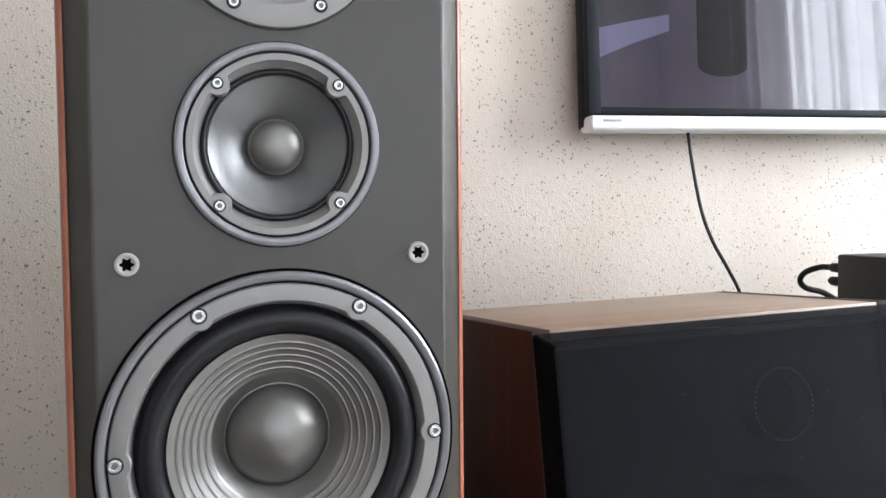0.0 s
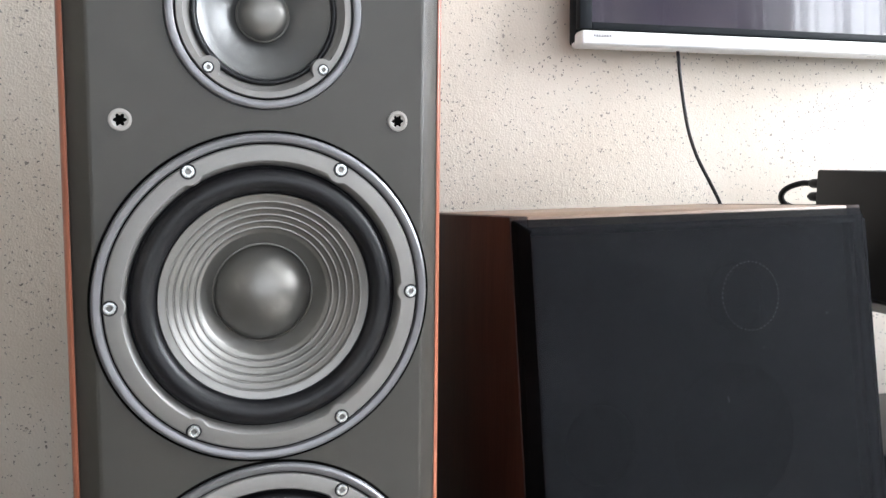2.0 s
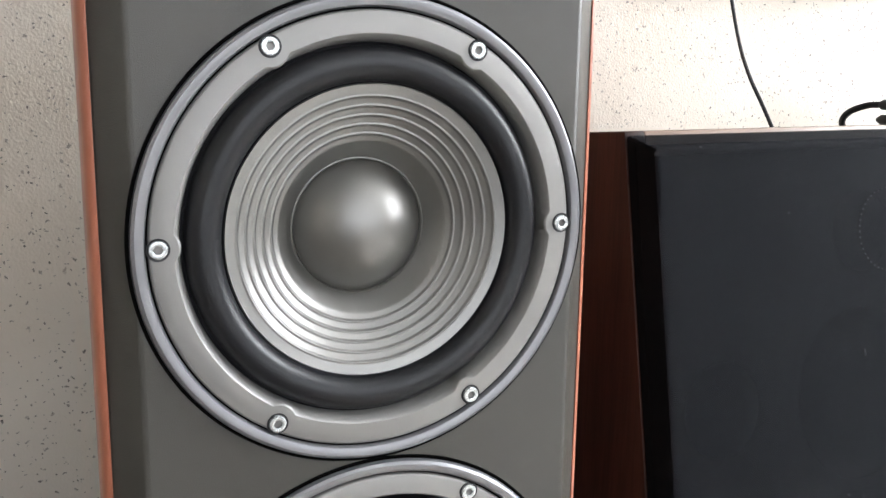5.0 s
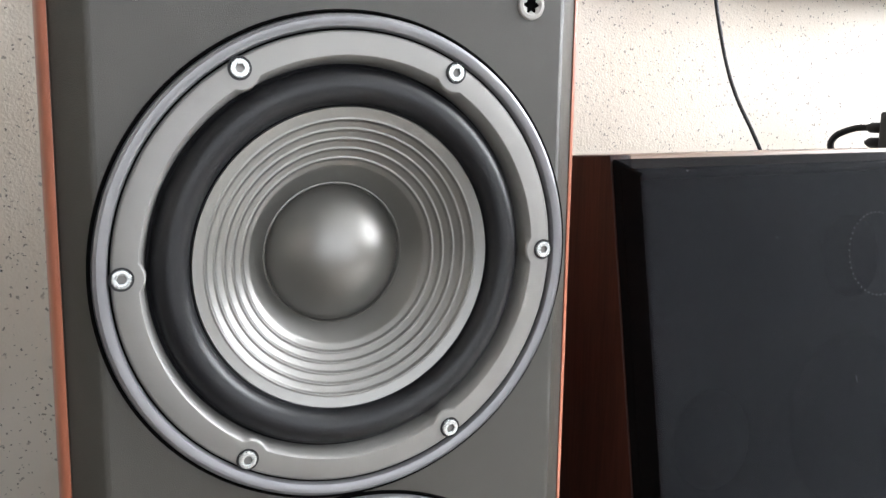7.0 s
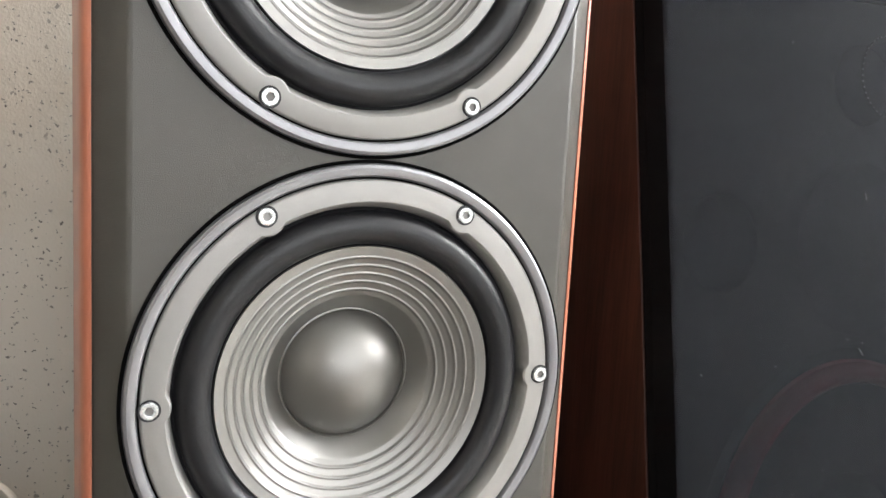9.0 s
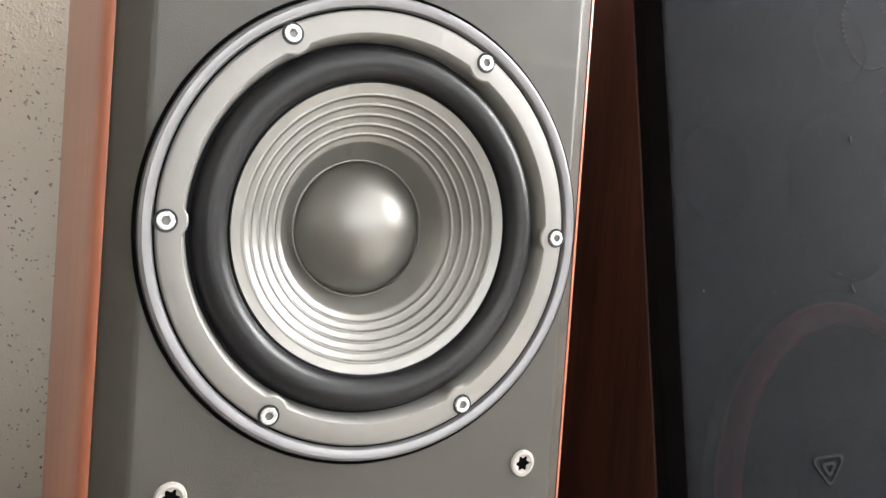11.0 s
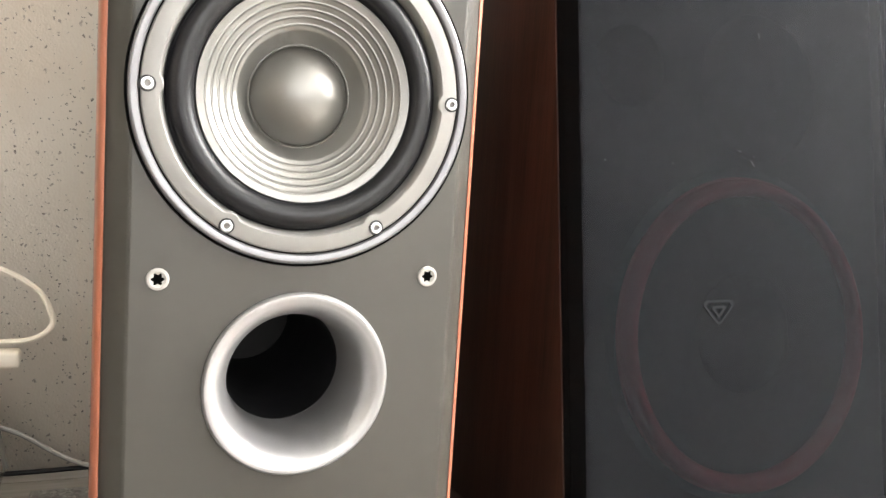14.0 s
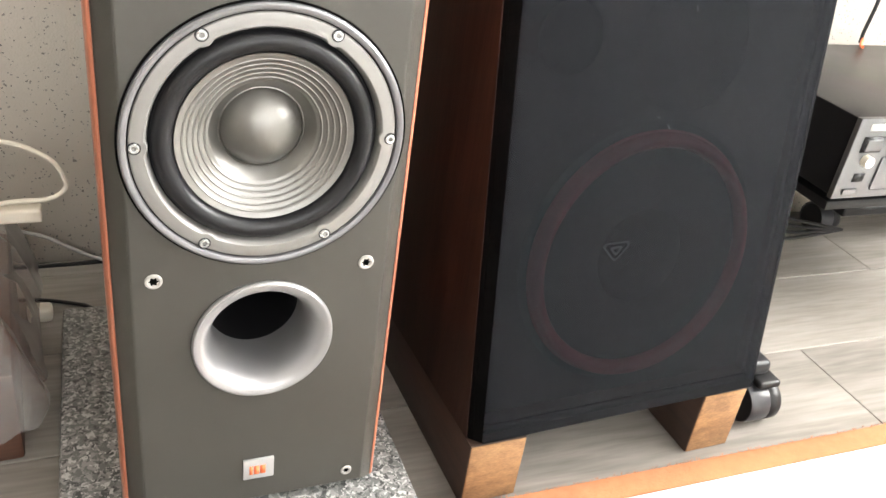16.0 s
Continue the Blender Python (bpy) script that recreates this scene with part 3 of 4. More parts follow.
# bass port
px, pz = PORT
prof = [(0.0600, 0.006), (0.0625, 0.0006), (0.0630, -0.0010), (0.0626, -0.0030), (0.0612, -0.0044), (0.0592, -0.0046)]
for k in range(15):
    a = k / 14 * math.pi / 2
    prof.append((0.0580 - 0.0150 * math.sin(a), -0.0040 + 0.040 * (1 - math.cos(a))))
port = part("bass_port", lathe(prof + [(0.0427, 0.046), (0.0424, 0.058)], 128, px, pz), PORTSILVER, tower, "flared silver bass port")
part("port_tube", lathe([(0.0434, 0.0560), (0.0421, 0.0575), (0.0421, 0.24), (0, 0.24)], 96, px, pz), TUBE, port, "black port tube")


def socket(cx, cz, r):
    def wave(a):
        return r * 0.50 * (1 + 0.20 * math.cos(6 * a))
    s = part("grille_socket", lathe([(r, 0.0005), (r, -0.0008), (r * 0.92, -0.0016), (r * 0.72, -0.0018), (r * 0.62, -0.0012), (wave, -0.0010), (wave, -0.0003)], 72, cx, cz), SOCKET, tower, "grey plastic grille socket")
    # no hole in the baffle here: a black disc paints its dark depth
    part("socket_hole", lathe([(r * 0.70, -0.0004), (0, -0.0004)], 32, cx, cz), VOID, s, "flat black disc painting the hole's shade")


for sx, sz in ((-0.0898, 0.764), (0.0898, 0.764), (-0.0902, 0.2992), (0.0902, 0.2992)):
    socket(sx, sz, 0.0071)
for sx in (-0.091, 0.091):
    socket(sx, 0.0425, 0.0058)
badge = part("badge", box(-0.0155, 0.0145, -0.0030, -0.0002, 0.056, 0.0815, 0.0006), BADGE, tower, "silver badge plate")
for i, (a, b) in enumerate(((-0.0095, -0.0062), (-0.0050, -0.0002), (0.0010, 0.0062))):
    part("logo_bar", box(a, b, -0.0034, -0.0028, 0.0625, 0.0735), ORANGE, badge, "orange printed bar")

for o in tower.children_recursive:
    for v in o.data.vertices:
        v.co.z += SKEW * v.co.x
for x in (-0.09, 0.09):
    for y in (0.05, 0.29):
        part("foot", box(x - 0.015, x + 0.015, y - 0.015, y + 0.015, 0.0128, TB + SKEW * x + 0.0006), RUBBER, tower, "black rubber foot")

slab = thing("granite_slab", pose(0, 0, 0), "speckled grey granite slab under the floor speaker", "stone slab")
part("slab", box(-0.188, 0.167, -0.043, 0.39, -0.030, 0.0125, 0.004, 2), GRANITE, slab)
for x in (-0.15, 0.15):
    for y in (-0.02, 0.36):
        part("foot", box(x - 0.02, x + 0.02, y - 0.02, y + 0.02, FZ, -0.0302, 0.002), RUBBER, slab, "black rubber foot")

# ---- dark bookshelf-type speaker on wooden beams ----
W, H, D, BEV, PRO = 0.4091, 0.6513, 0.37, 0.0133, 0.0184
CVM = pose(0.232, 0.0123, 0.0473, 0, 0, 2.27)
cv = thing("bass_speaker", CVM, "large walnut speaker with a sloping black cloth grille", "speaker")
part("side_panel", box(0, 0.018, 0, D, 0, H, 0.0012), WALNUT_SHADED, cv, "walnut veneer side, colour darkened for its shade")
part("side_panel", box(W - 0.018, W, 0, D, 0, H, 0.0012), WALNUT_SHADED, cv, "walnut veneer side, colour darkened for its shade")
part("top_panel", box(0.0182, W - 0.0182, 0, D, H - 0.018, H - 0.0002, 0.0008), WALNUT_LIT, cv, "walnut veneer top, colour lightened for its light")
part("bottom_panel", box(0.0182, W - 0.0182, 0, D, 0, 0.018), WALNUT_SHADED, cv)
part("back_panel", box(0.0182, W - 0.0182, D - 0.018, D - 0.001, 0.0182, H - 0.0182), MDF, cv)
board = part("driver_board", box(0.0184, W - 0.0184, 0.012, 0.030, 0.0184, H - 0.0184), MDF, cv, "black front board")
# grille: bevelled cloth over a frame, its side bevels set to matt black
b = bmesh.new()
o = [b.verts.new(p) for p in ((0.001, -0.001, 0.001), (W - 0.001, -0.001, 0.001), (W - 0.001, -0.001, H - 0.003), (0.001, -0.001, H - 0.003))]
i4 = [b.verts.new(p) for p in ((BEV, -PRO, 0.004), (W - BEV, -PRO, 0.004), (W - BEV, -PRO, H - BEV), (BEV, -PRO, H - BEV))]
b.faces.new(i4)
for k in range(4):
    b.faces.new((o[k], o[(k + 1) % 4], i4[(k + 1) % 4], i4[k]))
bmesh.ops.bevel(b, geom=[e for e in b.edges if not e.is_boundary], offset=0.0022, segments=2, profile=0.5, affect="EDGES")
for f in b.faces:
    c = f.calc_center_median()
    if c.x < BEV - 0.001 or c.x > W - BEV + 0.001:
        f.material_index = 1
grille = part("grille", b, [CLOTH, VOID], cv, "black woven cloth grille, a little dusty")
for a in ((0.004, 0.014, 0.006, H - 0.010), (W - 0.014, W - 0.004, 0.006, H - 0.010), (0.0142, W - 0.0142, 0.006, 0.014), (0.0142, W - 0.0142, H - 0.018, H - 0.010)):
    part("grille_frame", box(a[0], a[1], -0.006, -0.0015, a[2], a[3]), VOID, grille)


def ring_at(name, cx, cz, prof, mat, parent, label=""):
    return part(name, lathe(prof, 96, cx, cz), mat, parent, label)


wx, wz = 0.2075, 0.1915
big = ring_at("woofer", wx, wz, [(0.156, 0.0118), (0.152, 0.0105), (0.1475, 0.0100)], MDF, cv, "woofer behind the cloth")
ring_at("surround", wx, wz, [(0.1475, 0.008)] + arc(0.1455, 0.006, 0.1290, 0.006, 0.013, 8), RED, big, "red foam surround")
ring_at("cone", wx, wz, [(0.1295, 0.006), (0.09, 0.0085), (0.055, 0.0105)], DARKCONE, big, "black paper cone")
ring_at("dust_cap", wx, wz, [(0.056, 0.0105), (0.045, 0.003), (0.025, -0.002), (0, -0.004)], DARKCONE, big)
# the board is solid: black discs paint the dark of its openings
for name, cx, cz, r in (("tweeter", 0.246, 0.563, 0.034), ("midrange", 0.236, 0.427, 0.072), ("bass_port", 0.084, 0.436, 0.037)):
    d = ring_at(name, cx, cz, [(r, 0.0118), (r * 0.97, 0.0112), (r * 0.6, 0.0114), (0, 0.0116)], VOID, cv, "flat black disc behind the cloth, painted as a dark opening")
for k in range(44):
    a = 2 * math.pi * k / 44
    x, z = 0.2435 + 0.0332 * math.cos(a), 0.568 + 0.0332 * math.sin(a)
    part("dust_dot", box(x - 0.0005, x + 0.0005, -PRO - 0.0006, -PRO + 0.0002, z - 0.0005, z + 0.0005), DUST, grille)
# triangular mark on the grille
LX, LZ = 0.1525, 0.2195
b = bmesh.new()


def rounded(s, n=7):
    """A triangle, point down, with rounded corners."""
    out = []
    for cx, cz, a0 in ((0.0125, 0.0065, -30), (-0.0125, 0.0065, 90), (0.0, -0.0095, 210)):
        for i in range(n):
            a = radians(a0 + 120 * i / (n - 1))
            out.append((LX + s * (cx + 0.0045 * math.cos(a)), LZ + 0.86 * s * (cz + 0.0045 * math.sin(a))))
    return out


for so, si in ((1.0, 0.80), (0.46, 0.22)):
    rings = []
    for y, size in ((-PRO - 0.0002, so), (-PRO - 0.0009, so), (-PRO - 0.0009, si), (-PRO - 0.0002, si)):
        rings.append([b.verts.new((x, y, z)) for x, z in rounded(size)])
    for k in range(4):
        for i in range(21):
            j = (i + 1) % 21
            b.faces.new((rings[k][i], rings[k][j], rings[(k + 1) % 4][j], rings[(k + 1) % 4][i]))
MARK = plain("dim_grey_print", (0.0145, 0.0152, 0.0168), 0.9, 0, 0.1, 60, 0.0, spec=0.04)
part("mark", b, MARK, cv, "dim grey triangular mark")
random.seed(5)
LINT = [(0.209, 0.472, 1.35, 0.0028), (0.197, 0.352, 0.95, 0.0034), (0.182, 0.363, 0.25, 0.0015), (0.052, 0.640, 0.4, 0.0008), (0.335, 0.545, 2.2, 0.0009), (0.118, 0.255, 0.2, 0.0007), (0.150, 0.268, 0.0, 0.0006)]
LINT += [(random.uniform(0.03, 0.39), random.uniform(0.28, 0.60), random.uniform(0, 3.1), random.uniform(0.0004, 0.0009)) for k in range(9)]
for x, z, a, s in LINT:
    b = box(-s, s, -0.0003, 0.0003, -0.0003, 0.0003)
    bmesh.ops.transform(b, matrix=pose(x, -PRO - 0.0005, z, 0, math.degrees(a), 0), verts=b.verts)
    part("lint", b, DUST, grille, "pale lint")

# the cabinet leans a little and its front slopes back
SLANT = radians(10.13)
for o in cv.children_recursive:
    for v in o.data.vertices:
        x, y, z = v.co
        v.co = (x, y + z * math.sin(SLANT) * (1 - max(0.0, y) / D), z * math.cos(SLANT) - 0.035 * max(0.0, y) + 0.018 * x)

# two beams, raw end grain to the front
def beam(x0, x1, yf, h0):
    g = thing("support_beam", pose(x0, yf, FZ, 0, 0, 2.0), "dark-stained wooden beam with raw end grain, under the speaker", "wooden beam", group="beams under the speaker")
    h1, w, ln = h0 - 0.0125, x1 - x0, 0.355
    b = bmesh.new()
    vs = [b.verts.new(p) for p in ((0, 0, 0), (w, 0, 0), (w, 0, h0), (0, 0, h0), (0, ln, 0), (w, ln, 0), (w, ln, h1), (0, ln, h1))]
    for f in ((0, 4, 7, 3), (1, 2, 6, 5), (3, 7, 6, 2), (0, 1, 5, 4), (4, 5, 6, 7), (0, 3, 2, 1)):
        b.faces.new([vs[k] for k in f])
    bmesh.ops.bevel(b, geom=list(b.edges), offset=0.0015, segments=2, profile=0.5, affect="EDGES")
    part("beam_body", b, STAIN, g, "dark stained sides")
    part("end_grain", box(0.0012, w - 0.0012, -0.0012, 0.004, 0.0012, h0 - 0.0014, 0.0008), OAK, g, "raw golden end grain")
    return g


beam(0.2335, 0.305, 0.000, 0.0910)
beam(0.560, 0.6285, 0.0145, 0.0965)

# ---- television on the wall ----
tv = thing("television", pose(0.4965, 0.528, 0.9008, -3.0, 0, 0), "flat black television with a silver bottom bar and painted room reflection", "television")
TW, TH = 0.93, 0.56
part("housing", box(0.0, TW, 0.012, 0.036, 0.004, TH, 0.006), TVBLACK, tv, "dark plastic housing")
part("bottom_bar", box(0.001, TW - 0.001, -0.006, 0.030, 0.0, 0.0222, 0.005, 3), TVBAR, tv, "silver plastic bar")
part("side_bezel", box(0.0, 0.020, -0.002, 0.0118, 0.0240, TH, 0.002), TVBLACK, tv, "dark bezel")
part("side_bezel", box(TW - 0.020, TW, -0.002, 0.0118, 0.0240, TH, 0.002), TVBLACK, tv, "dark bezel")
part("top_bezel", box(0.0202, TW - 0.0202, -0.002, 0.0118, TH - 0.02, TH, 0.002), TVBLACK, tv)
part("lower_bezel", box(0.0202, TW - 0.0202, -0.002, 0.0118, 0.0240, 0.034, 0.001), TVBLACK, tv)
part("screen", box(0.0202, TW - 0.0202, 0.002, 0.0116, 0.0342, TH - 0.0202), SCREEN, tv, "glossy screen with a purple-grey glow painted as the room's reflection", smooth=False)
# thin emissive plates that paint the room's reflection onto the screen
for nm, mt, outline in (("picture_band", REFL_BAND, [(0.0203, 0.104), (0.075, 0.126), (0.135, 0.146), (0.135, 0.170), (0.075, 0.158), (0.0203, 0.146)]), ("picture_wall", REFL_BROWN, [(0.0203, 0.1462), (0.075, 0.1582), (0.135, 0.1702), (0.135, 0.30), (0.0203, 0.30)])):
    part(nm, prism(outline, 0.0014, 0.0019), mt, tv, "pale shape painted as part of the room's reflection", smooth=False)
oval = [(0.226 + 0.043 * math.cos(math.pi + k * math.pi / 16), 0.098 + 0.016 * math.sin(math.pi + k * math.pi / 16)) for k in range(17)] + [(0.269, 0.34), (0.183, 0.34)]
part("picture_shape", prism(oval, 0.0010, 0.0019), REFL_DARK, tv, "dark rounded shape painted as part of the room's reflection", smooth=False)
for k in range(7):
    part("logo_bar", box(0.020 + k * 0.0042, 0.0232 + k * 0.0042, -0.0066, -0.0058, 0.0125, 0.0162), GREYMARK, tv, "grey printed bar")
part("mount", box(0.30, 0.62, 0.0362, 0.048, 0.05, 0.42, 0.004), BLACK, tv, "black wall mount")
for o in tv.children_recursive:
    for v in o.data.vertices:
        v.co.z += 0.018 * v.co.x


tube("tv_cable", [(0.668, 0.556, 0.955), (0.669, 0.545, 0.905), (0.6655, 0.525, 0.846), (0.664, 0.502, 0.786), (0.674, 0.490, 0.744), (0.693, 0.482, 0.706), (0.713, 0.478, 0.667), (0.735, 0.475, 0.60), (0.745, 0.49, 0.45), (0.745, 0.52, FZ + 0.004)], 0.0026, BLACK, None, "black cable hanging from the television behind the speaker", "cable")

# shelf with a small black box
shelf = thing("wall_shelf", pose(0, 0, 0), "grey wall bracket shelf under the black box", "shelf")
part("shelf_board", box(0.77, 1.10, 0.10, 0.40, 0.555, 0.5665, 0.002), SOCKET, shelf, "grey shelf board")
part("bracket", box(0.99, 1.03, 0.4002, WALL - 0.001, 0.540, 0.5645, 0.002), SOCKET, shelf, "grey bracket")
stb = thing("black_box", pose(0.7655, 0.100, 0.567, 0, 0, 0), "black audio box with two cables plugged in behind", "audio box")
part("case", box(0, 0.30, 0, 0.252, 0.003, 0.163, 0.003), BLACK, stb, "black plastic case")
for k in range(2):
    part("plug", lathe([(0.0, 0.250), (0.0056, 0.251), (0.0066, 0.260), (0.0062, 0.272), (0.003, 0.278), (0, 0.278)], 20, 0.012, 0.126 + k * 0.018), BLACK, stb, "black rubber plug")
for k in range(4):
    part("foot", box(0.05 + (k % 2) * 0.2, 0.065 + (k % 2) * 0.2, 0.03 + (k // 2) * 0.14, 0.045 + (k // 2) * 0.14, 0, 0.0028), RUBBER, stb)
tube("plug_cable", [(0.777, 0.376, 0.711), (0.774, 0.392, 0.710), (0.768, 0.412, 0.702), (0.770, 0.424, 0.690), (0.786, 0.430, 0.678), (0.83, 0.435, 0.665), (0.90, 0.46, 0.62), (0.93, 0.50, 0.45)], 0.0042, BLACK, None, "short black cable curling beside the box", "cable")

# ---- amplifier on a wheeled stand ----
def caster(parent, x, y, r=0.030, top=0.0):
    c = part("caster", box(x - 0.020, x + 0.016, y - 0.022, y + 0.022, 2 * r + 0.005, 2 * r + 0.0163 + top, 0.004, 3), BLACK, parent, "black caster")
    for s in (-1, 1):
        b = lathe([(0, -0.011), (r * 0.6, -0.011), (r * 0.92, -0.010), (r, -0.006), (r, 0.006), (r * 0.92, 0.010), (r * 0.6, 0.011), (0, 0.011)], 40)
        bmesh.ops.transform(b, matrix=pose(x + s * 0.016, y, r, 0, 0, 90), verts=b.verts)
        part("wheel", b, BLACK, c, "black plastic wheel")
    b = lathe([(0.0300, -0.003), (0.0314, -0.003), (0.0318, 0.0), (0.0316, 0.024), (0.0300, 0.028), (0.0285, 0.028), (0.0300, 0.024)], 48, close=True)
    bmesh.ops.transform(b, matrix=pose(x, y, r + 0.0022, 0, 0, 90), verts=b.verts)
    part("hood", b, HOOD, c, "grey plastic hood")
    return c


trolley = thing("wheeled_trolley", pose(0.0, 0.0, FZ), "black wheeled trolley leg beside the leaning speaker", "trolley")
part("leg_bar", box(0.650, 0.702, 0.052, 0.50, 0.0765, 0.100, 0.009, 3), BLACK, trolley, "glossy black bar")
caster(trolley, 0.697, 0.060)
caster(trolley, 0.690, 0.44)

stand = thing("amplifier_shelf", pose(0.0, 0.0, 0.0), "black wall shelf under the amplifier", "shelf")
part("shelf_board", box(0.875, 1.40, 0.215, WALL - 0.001, 0.189, 0.2048, 0.003), BLACK, stand, "black shelf board")
for x in (0.99, 1.32):
    part("bracket", box(x - 0.01, x + 0.01, 0.36, WALL - 0.001, 0.160, 0.1888, 0.002), BLACK, stand, "black bracket")
amp = thing("amplifier", pose(0.860, 0.200, 0.2050, 0, 0, 0), "black amplifier with a brushed aluminium front, on a stand", "amplifier")
part("case", box(0.004, 0.426, 0.010, 0.35, 0.014, 0.136, 0.003), AMPTOP, amp, "black sheet-metal case")
front = part("front_panel", box(0.0, 0.43, 0.0, 0.0098, 0.012, 0.138, 0.002), CHROME_FACE, amp, "brushed aluminium front")
for k in range(4):
    part("foot", box(0.04 + (k % 2) * 0.31, 0.08 + (k % 2) * 0.31, 0.04 + (k // 2) * 0.26, 0.08 + (k // 2) * 0.26, 0, 0.0138, 0.003), BLACK, amp, "black foot")
part("power_button", box(0.022, 0.052, -0.006, -0.0002, 0.090, 0.108, 0.002), CHROME_FACE, front, "square power button")
part("button_frame", box(0.018, 0.056, -0.002, 0.0004, 0.087, 0.111), BLACK, front)
part("name_bar", box(0.022, 0.075, -0.0012, 0.0, 0.120, 0.130), WHITE, front, "pale printed bar")
knob = part("knob", lathe([(0.009, 0.0), (0.0085, -0.010), (0, -0.010)], 32, 0.036, 0.074), CREAM, front, "small pale knob")
part("jack", box(0.026, 0.046, -0.0015, 0.0, 0.040, 0.053), BLACK, front, "black jack socket")
part("switch", box(0.014, 0.040, -0.004, 0.0, 0.020, 0.029, 0.001), CHROME_FACE, front)
part("display_window", box(0.082, 0.30, -0.002, -0.0002, 0.080, 0.116), BLACK, front, "black display window")
part("flap", box(0.066, 0.40, -0.003, -0.0002, 0.026, 0.078, 0.002), CHROME_FACE, front, "aluminium flap")
tube("speaker_cable", [(1.191, 0.545, 0.3455), (1.197, 0.551, 0.368), (1.213, 0.560, 0.415), (1.241, 0.585, 0.47), (1.271, 0.592, 0.54)], 0.0036, BLACK, None, "black cable rising behind the amplifier", "cable")
tube("red_wire", [(1.179, 0.525, 0.3440), (1.186, 0.537, 0.3440), (1.193, 0.544, 0.3540)], 0.0028, ORANGE, None, "short red wire end on the amplifier", "wire")
for k in range(4):
    tube("floor_cable", [(0.80, 0.50 + 0.01 * k, FZ + 0.003), (0.90, 0.46 + 0.015 * k, FZ + 0.02 + 0.014 * k), (1.0, 0.44 + 0.01 * k, FZ + 0.045 + 0.014 * k), (1.10, 0.44, FZ + 0.04 + 0.012 * k), (1.25, 0.47, FZ + 0.03)], 0.0033, BLACK, None, "black cable sagging under the amplifier", "cable")
rack = thing("caster_stand", pose(0, 0, FZ), "low black caster stand by the wall under the amplifier", "stand")
part("rail", box(1.20, 1.75, 0.44, 0.58, 0.0768, 0.098, 0.006, 3), BLACK, rack, "black rail")
part("foot_plate", box(1.20, 1.30, 0.50, 0.56, 0.0985, 0.135, 0.006, 3), BLACK, rack, "black bracket")
caster(rack, 1.245, 0.525)
caster(rack, 1.66, 0.525)

# ---- rug ----
rug = thing("rug", pose(0, 0, FZ), "thick white rug with an orange-tan border", "rug")
RX0, RX1, RY1, RY0 = 0.188, 2.3, -0.009, -1.9
part("rug_field", box(RX0 + 0.034, RX1 - 0.034, RY0 + 0.034, RY1 - 0.036, 0, 0.012, 0.004), RUGW, rug, "white pile")
for a in ((RX0, RX1, RY1 - 0.0355, RY1), (RX0, RX1, RY0, RY0 + 0.0335), (RX0, RX0 + 0.0335, RY0 + 0.034, RY1 - 0.036), (RX1 - 0.0335, RX1, RY0 + 0.034, RY1 - 0.036)):
    part("border", box(*a, 0, 0.010, 0.004), RUGO, rug, "orange-tan pile border")
random.seed(3)
verts, faces = [], []
for k in range(9000):
    x, y = random.uniform(RX0, 1.25), RY1 - 0.0375 + 0.039 * random.random()
    a, h = random.uniform(0, 6.28), random.uniform(0.0015, 0.0036)
    dx, dy, w = random.gauss(0, 0.0022), random.gauss(0, 0.0022), 0.0006
    n0 = len(verts)
    verts += [(x - w * math.cos(a), y - w * math.sin(a), 0.008), (x + w * math.cos(a), y + w * math.sin(a), 0.008), (x + dx, y + dy, 0.008 + h)]
    faces.append((n0, n0 + 1, n0 + 2))
me = bpy.data.meshes.new("fringe")
me.from_pydata(verts, [], faces)
me.materials.append(RUGO)
fz = new("fringe", me)
fz.parent = rug
tagged(fz, "short orange-tan tufts", kind="stuff")

# ---- clutter by the wall ----
parcel = thing("wrapped_parcel", pose(-0.385, 0.34, FZ, 0, 0, 4), "dark wooden box loosely wrapped in grey plastic film", "parcel")
part("box", box(-0.15, 0.145, -0.17, 0.14, 0.0, 0.120, 0.004), wood("red_brown_wood", (0.12, 0.055, 0.035), (0.06, 0.028, 0.018), 0.45, 0, 20), parcel, "dark red-brown wooden box")
b = bmesh.new()
NG = 34
grid = []
for i in range(NG + 1):
    row = []
    for j in range(NG + 1):
        u, v = i / NG * 2 - 1, j / NG * 2 - 1
        x, y = u * 0.172, v * 0.178 - 0.015
        edge = max(abs(u), abs(v))
        z = 0.150 if edge < 0.86 else 0.150 - (edge - 0.86) / 0.14 * 0.088
        p = Vector((x * 9, y * 9, 1.7))
        z += 0.028 * noise.noise(p) + 0.024 * (abs(noise.noise(p * 2.7)) - 0.15) + 0.008 * noise.noise(p * 7)
        x += 0.016 * noise.noise(p * 2 + Vector((5, 0, z * 12)))
        y += 0.014 * noise.noise(p * 2.3 + Vector((0, 4, z * 12)))
        row.append(b.verts.new((x, y, max(z, 0.045 if edge > 0.9 else 0.123))))
    grid.append(row)
for i in range(NG):
    for j in range(NG):
        b.faces.new((grid[i][j], grid[i + 1][j], grid[i + 1][j + 1], grid[i][j + 1]))
part("film", b, FILM, parcel, "crumpled grey plastic film")
adapter = thing("cream_cable", pose(-0.010, 0.006, -0.007), "cream cable looping up with a white plug at its end", "cable")
tube("lead", [(-0.42, 0.34, 0.070), (-0.36, 0.37, 0.19), (-0.29, 0.39, 0.254), (-0.220, 0.39, 0.255), (-0.176, 0.39, 0.233), (-0.160, 0.39, 0.206), (-0.161, 0.39, 0.190), (-0.181, 0.39, 0.178), (-0.229, 0.39, 0.175), (-0.32, 0.37, 0.165), (-0.42, 0.33, 0.072)], 0.0030, CREAM, adapter)
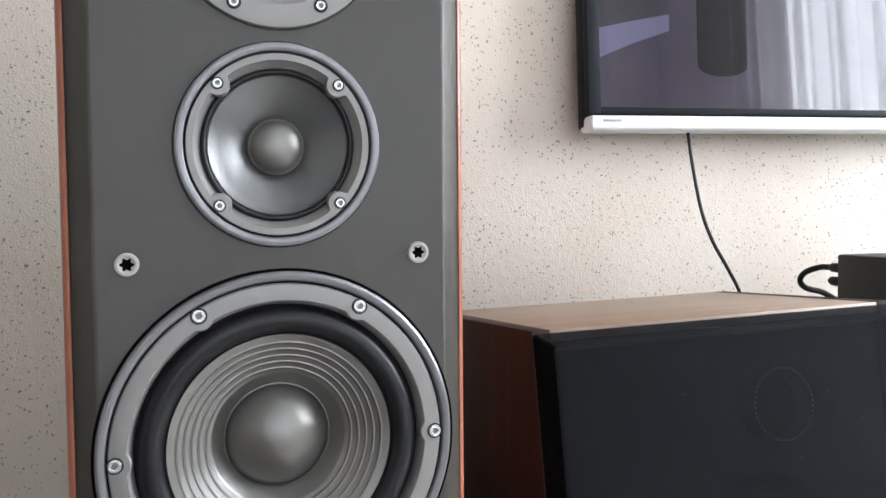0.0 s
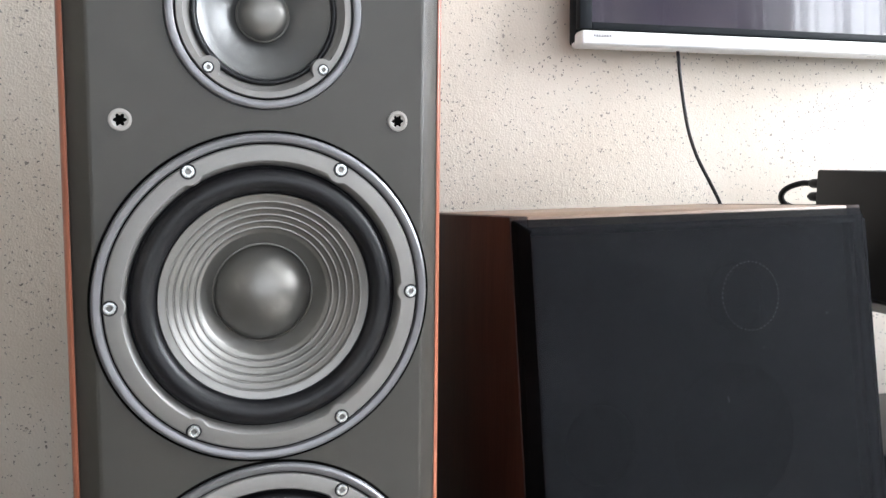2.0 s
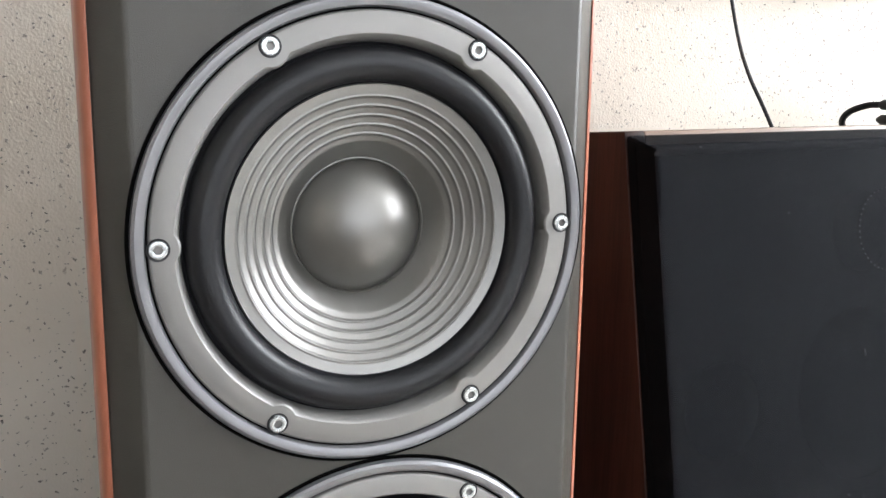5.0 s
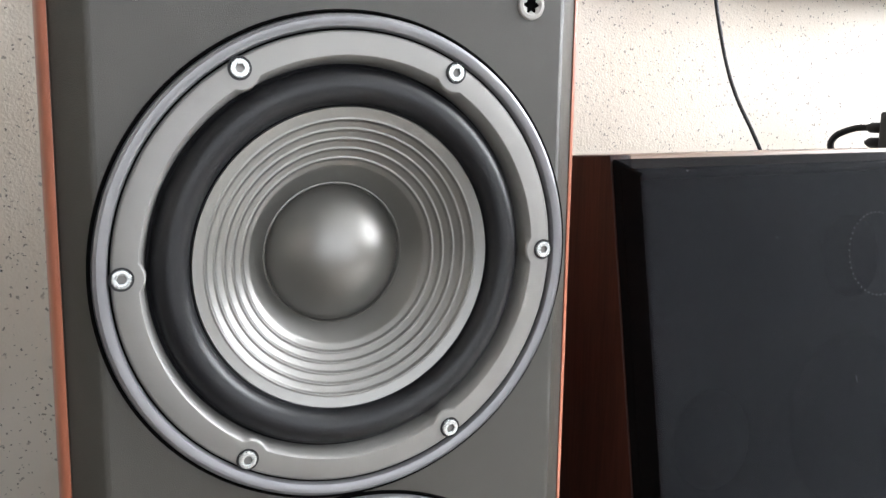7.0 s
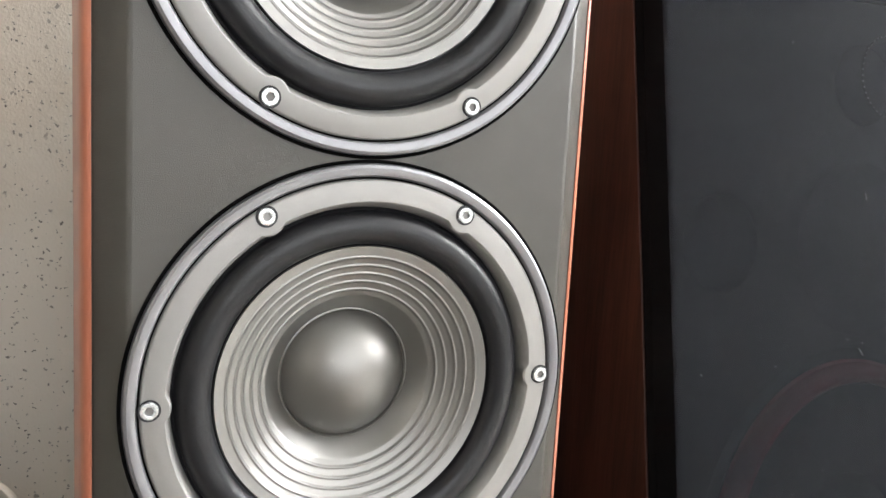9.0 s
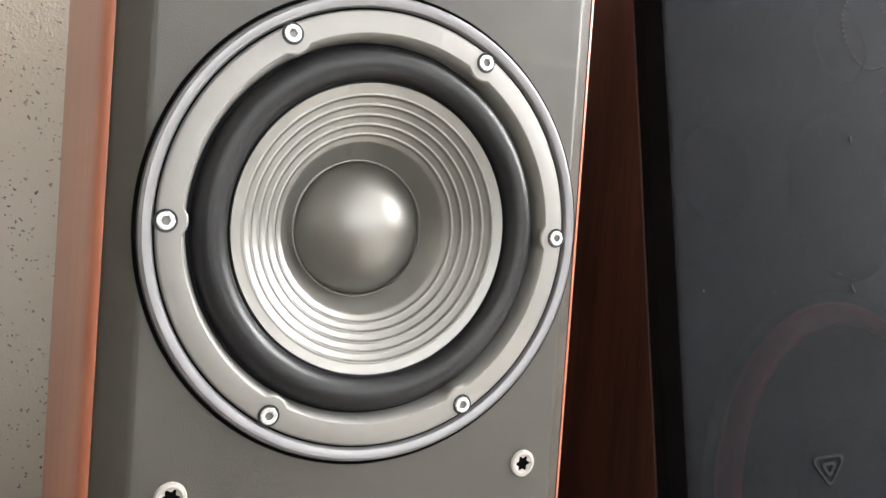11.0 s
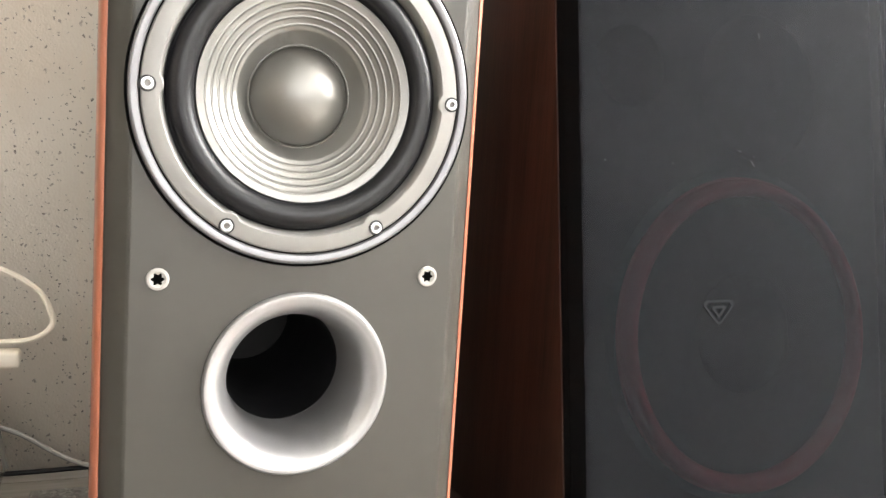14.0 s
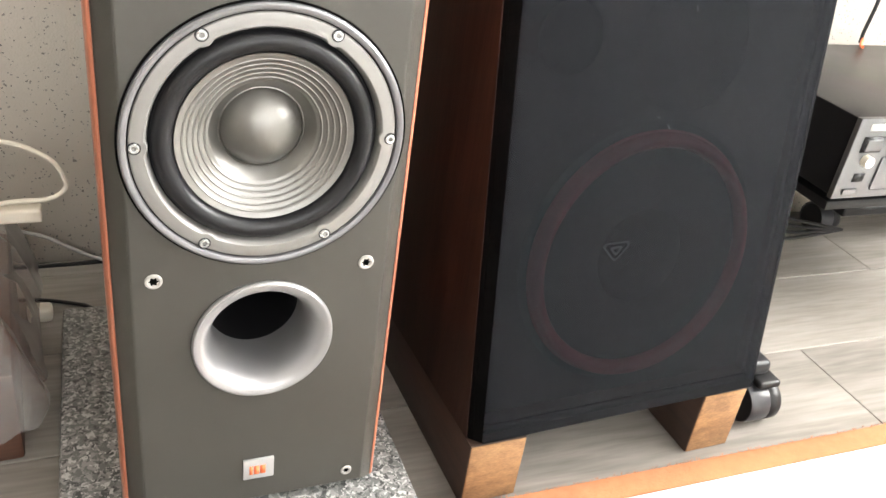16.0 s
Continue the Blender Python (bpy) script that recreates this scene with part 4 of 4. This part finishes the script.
part("plug", box(-0.255, -0.188, 0.380, 0.402, 0.150, 0.168, 0.004, 3), CREAM, adapter, "white plastic plug")
tube("plug_lead", [(-0.255, 0.391, 0.160), (-0.30, 0.38, 0.15), (-0.36, 0.36, 0.11), (-0.43, 0.33, 0.070)], 0.003, CREAM, adapter)
GY = 0.026
tube("grey_cable", [(-0.26, 0.55 + GY, 0.03), (-0.217, 0.56 + GY, 0.010), (-0.18, 0.562 + GY, -0.015), (-0.15, 0.562 + GY, -0.033), (-0.12, 0.562 + GY, FZ + 0.004), (-0.05, 0.565 + GY, FZ + 0.003)], 0.003, SOCKET, None, "grey cable along the wall", "cable")
tube("black_cable", [(-0.33, 0.562 + GY, FZ + 0.003), (-0.20, 0.560 + GY, FZ + 0.003), (-0.10, 0.564 + GY, FZ + 0.003), (0.05, 0.565 + GY, FZ + 0.003)], 0.0030, BLACK, None, "black cable lying along the wall", "cable")
tube("black_cable", [(-0.30, 0.50, FZ + 0.003), (-0.23, 0.495, FZ + 0.004), (-0.17, 0.475, FZ + 0.003), (-0.13, 0.455, FZ + 0.003), (0.05, 0.43, FZ + 0.003)], 0.0028, BLACK, None, "black cable lying on the laminate floor", "cable")
clip = thing("cable_clip", pose(-0.221, 0.452, FZ), "small clear plastic cap on the floor", "cap")
part("cap", box(-0.016, 0.016, -0.012, 0.012, 0, 0.022, 0.006, 3), CREAM, clip)

# ---- laminate floor, plank by plank ----
floor = tagged(link_mesh("floor", box(-1.85, EAST + 0.05, -2.6, 0.70, FZ - 0.05, FZ - 0.0045), MDF), "grey oak laminate floor of staggered planks", "floor", kind="structure")
PW, PL = 0.192, 1.285
plank_meshes = {}


def plank(x0, x1, y0, y1):
    """A plank from x0 to x1; alike planks share one mesh."""
    key = (round(x1 - x0, 3), round(y1 - y0, 3))
    if key not in plank_meshes:
        b = box(0, key[0] - 0.0012, 0, key[1] - 0.0012, -0.004, 0, 0.0008, 1)
        bmesh.ops.recalc_face_normals(b, faces=b.faces)
        plank_meshes[key] = bpy.data.meshes.new("plank")
        b.to_mesh(plank_meshes[key])
        b.free()
        plank_meshes[key].materials.append(LAMINATE)
    o = new("plank", plank_meshes[key])
    o.matrix_world = pose(x0, y0, FZ)
    o.parent = floor


row, y = 0, SOUTH - 0.011
while y < WALL - 0.01:
    x = -1.987 - (row * 0.47) % PL
    while x < EAST - 0.01:
        a, b = max(x, -1.799), min(x + PL, EAST - 0.001)
        if b - a > 0.02:
            plank(a, b, max(y, SOUTH + 0.001), min(y + PW, WALL - 0.001))
        x += PL
    y += PW
    row += 1
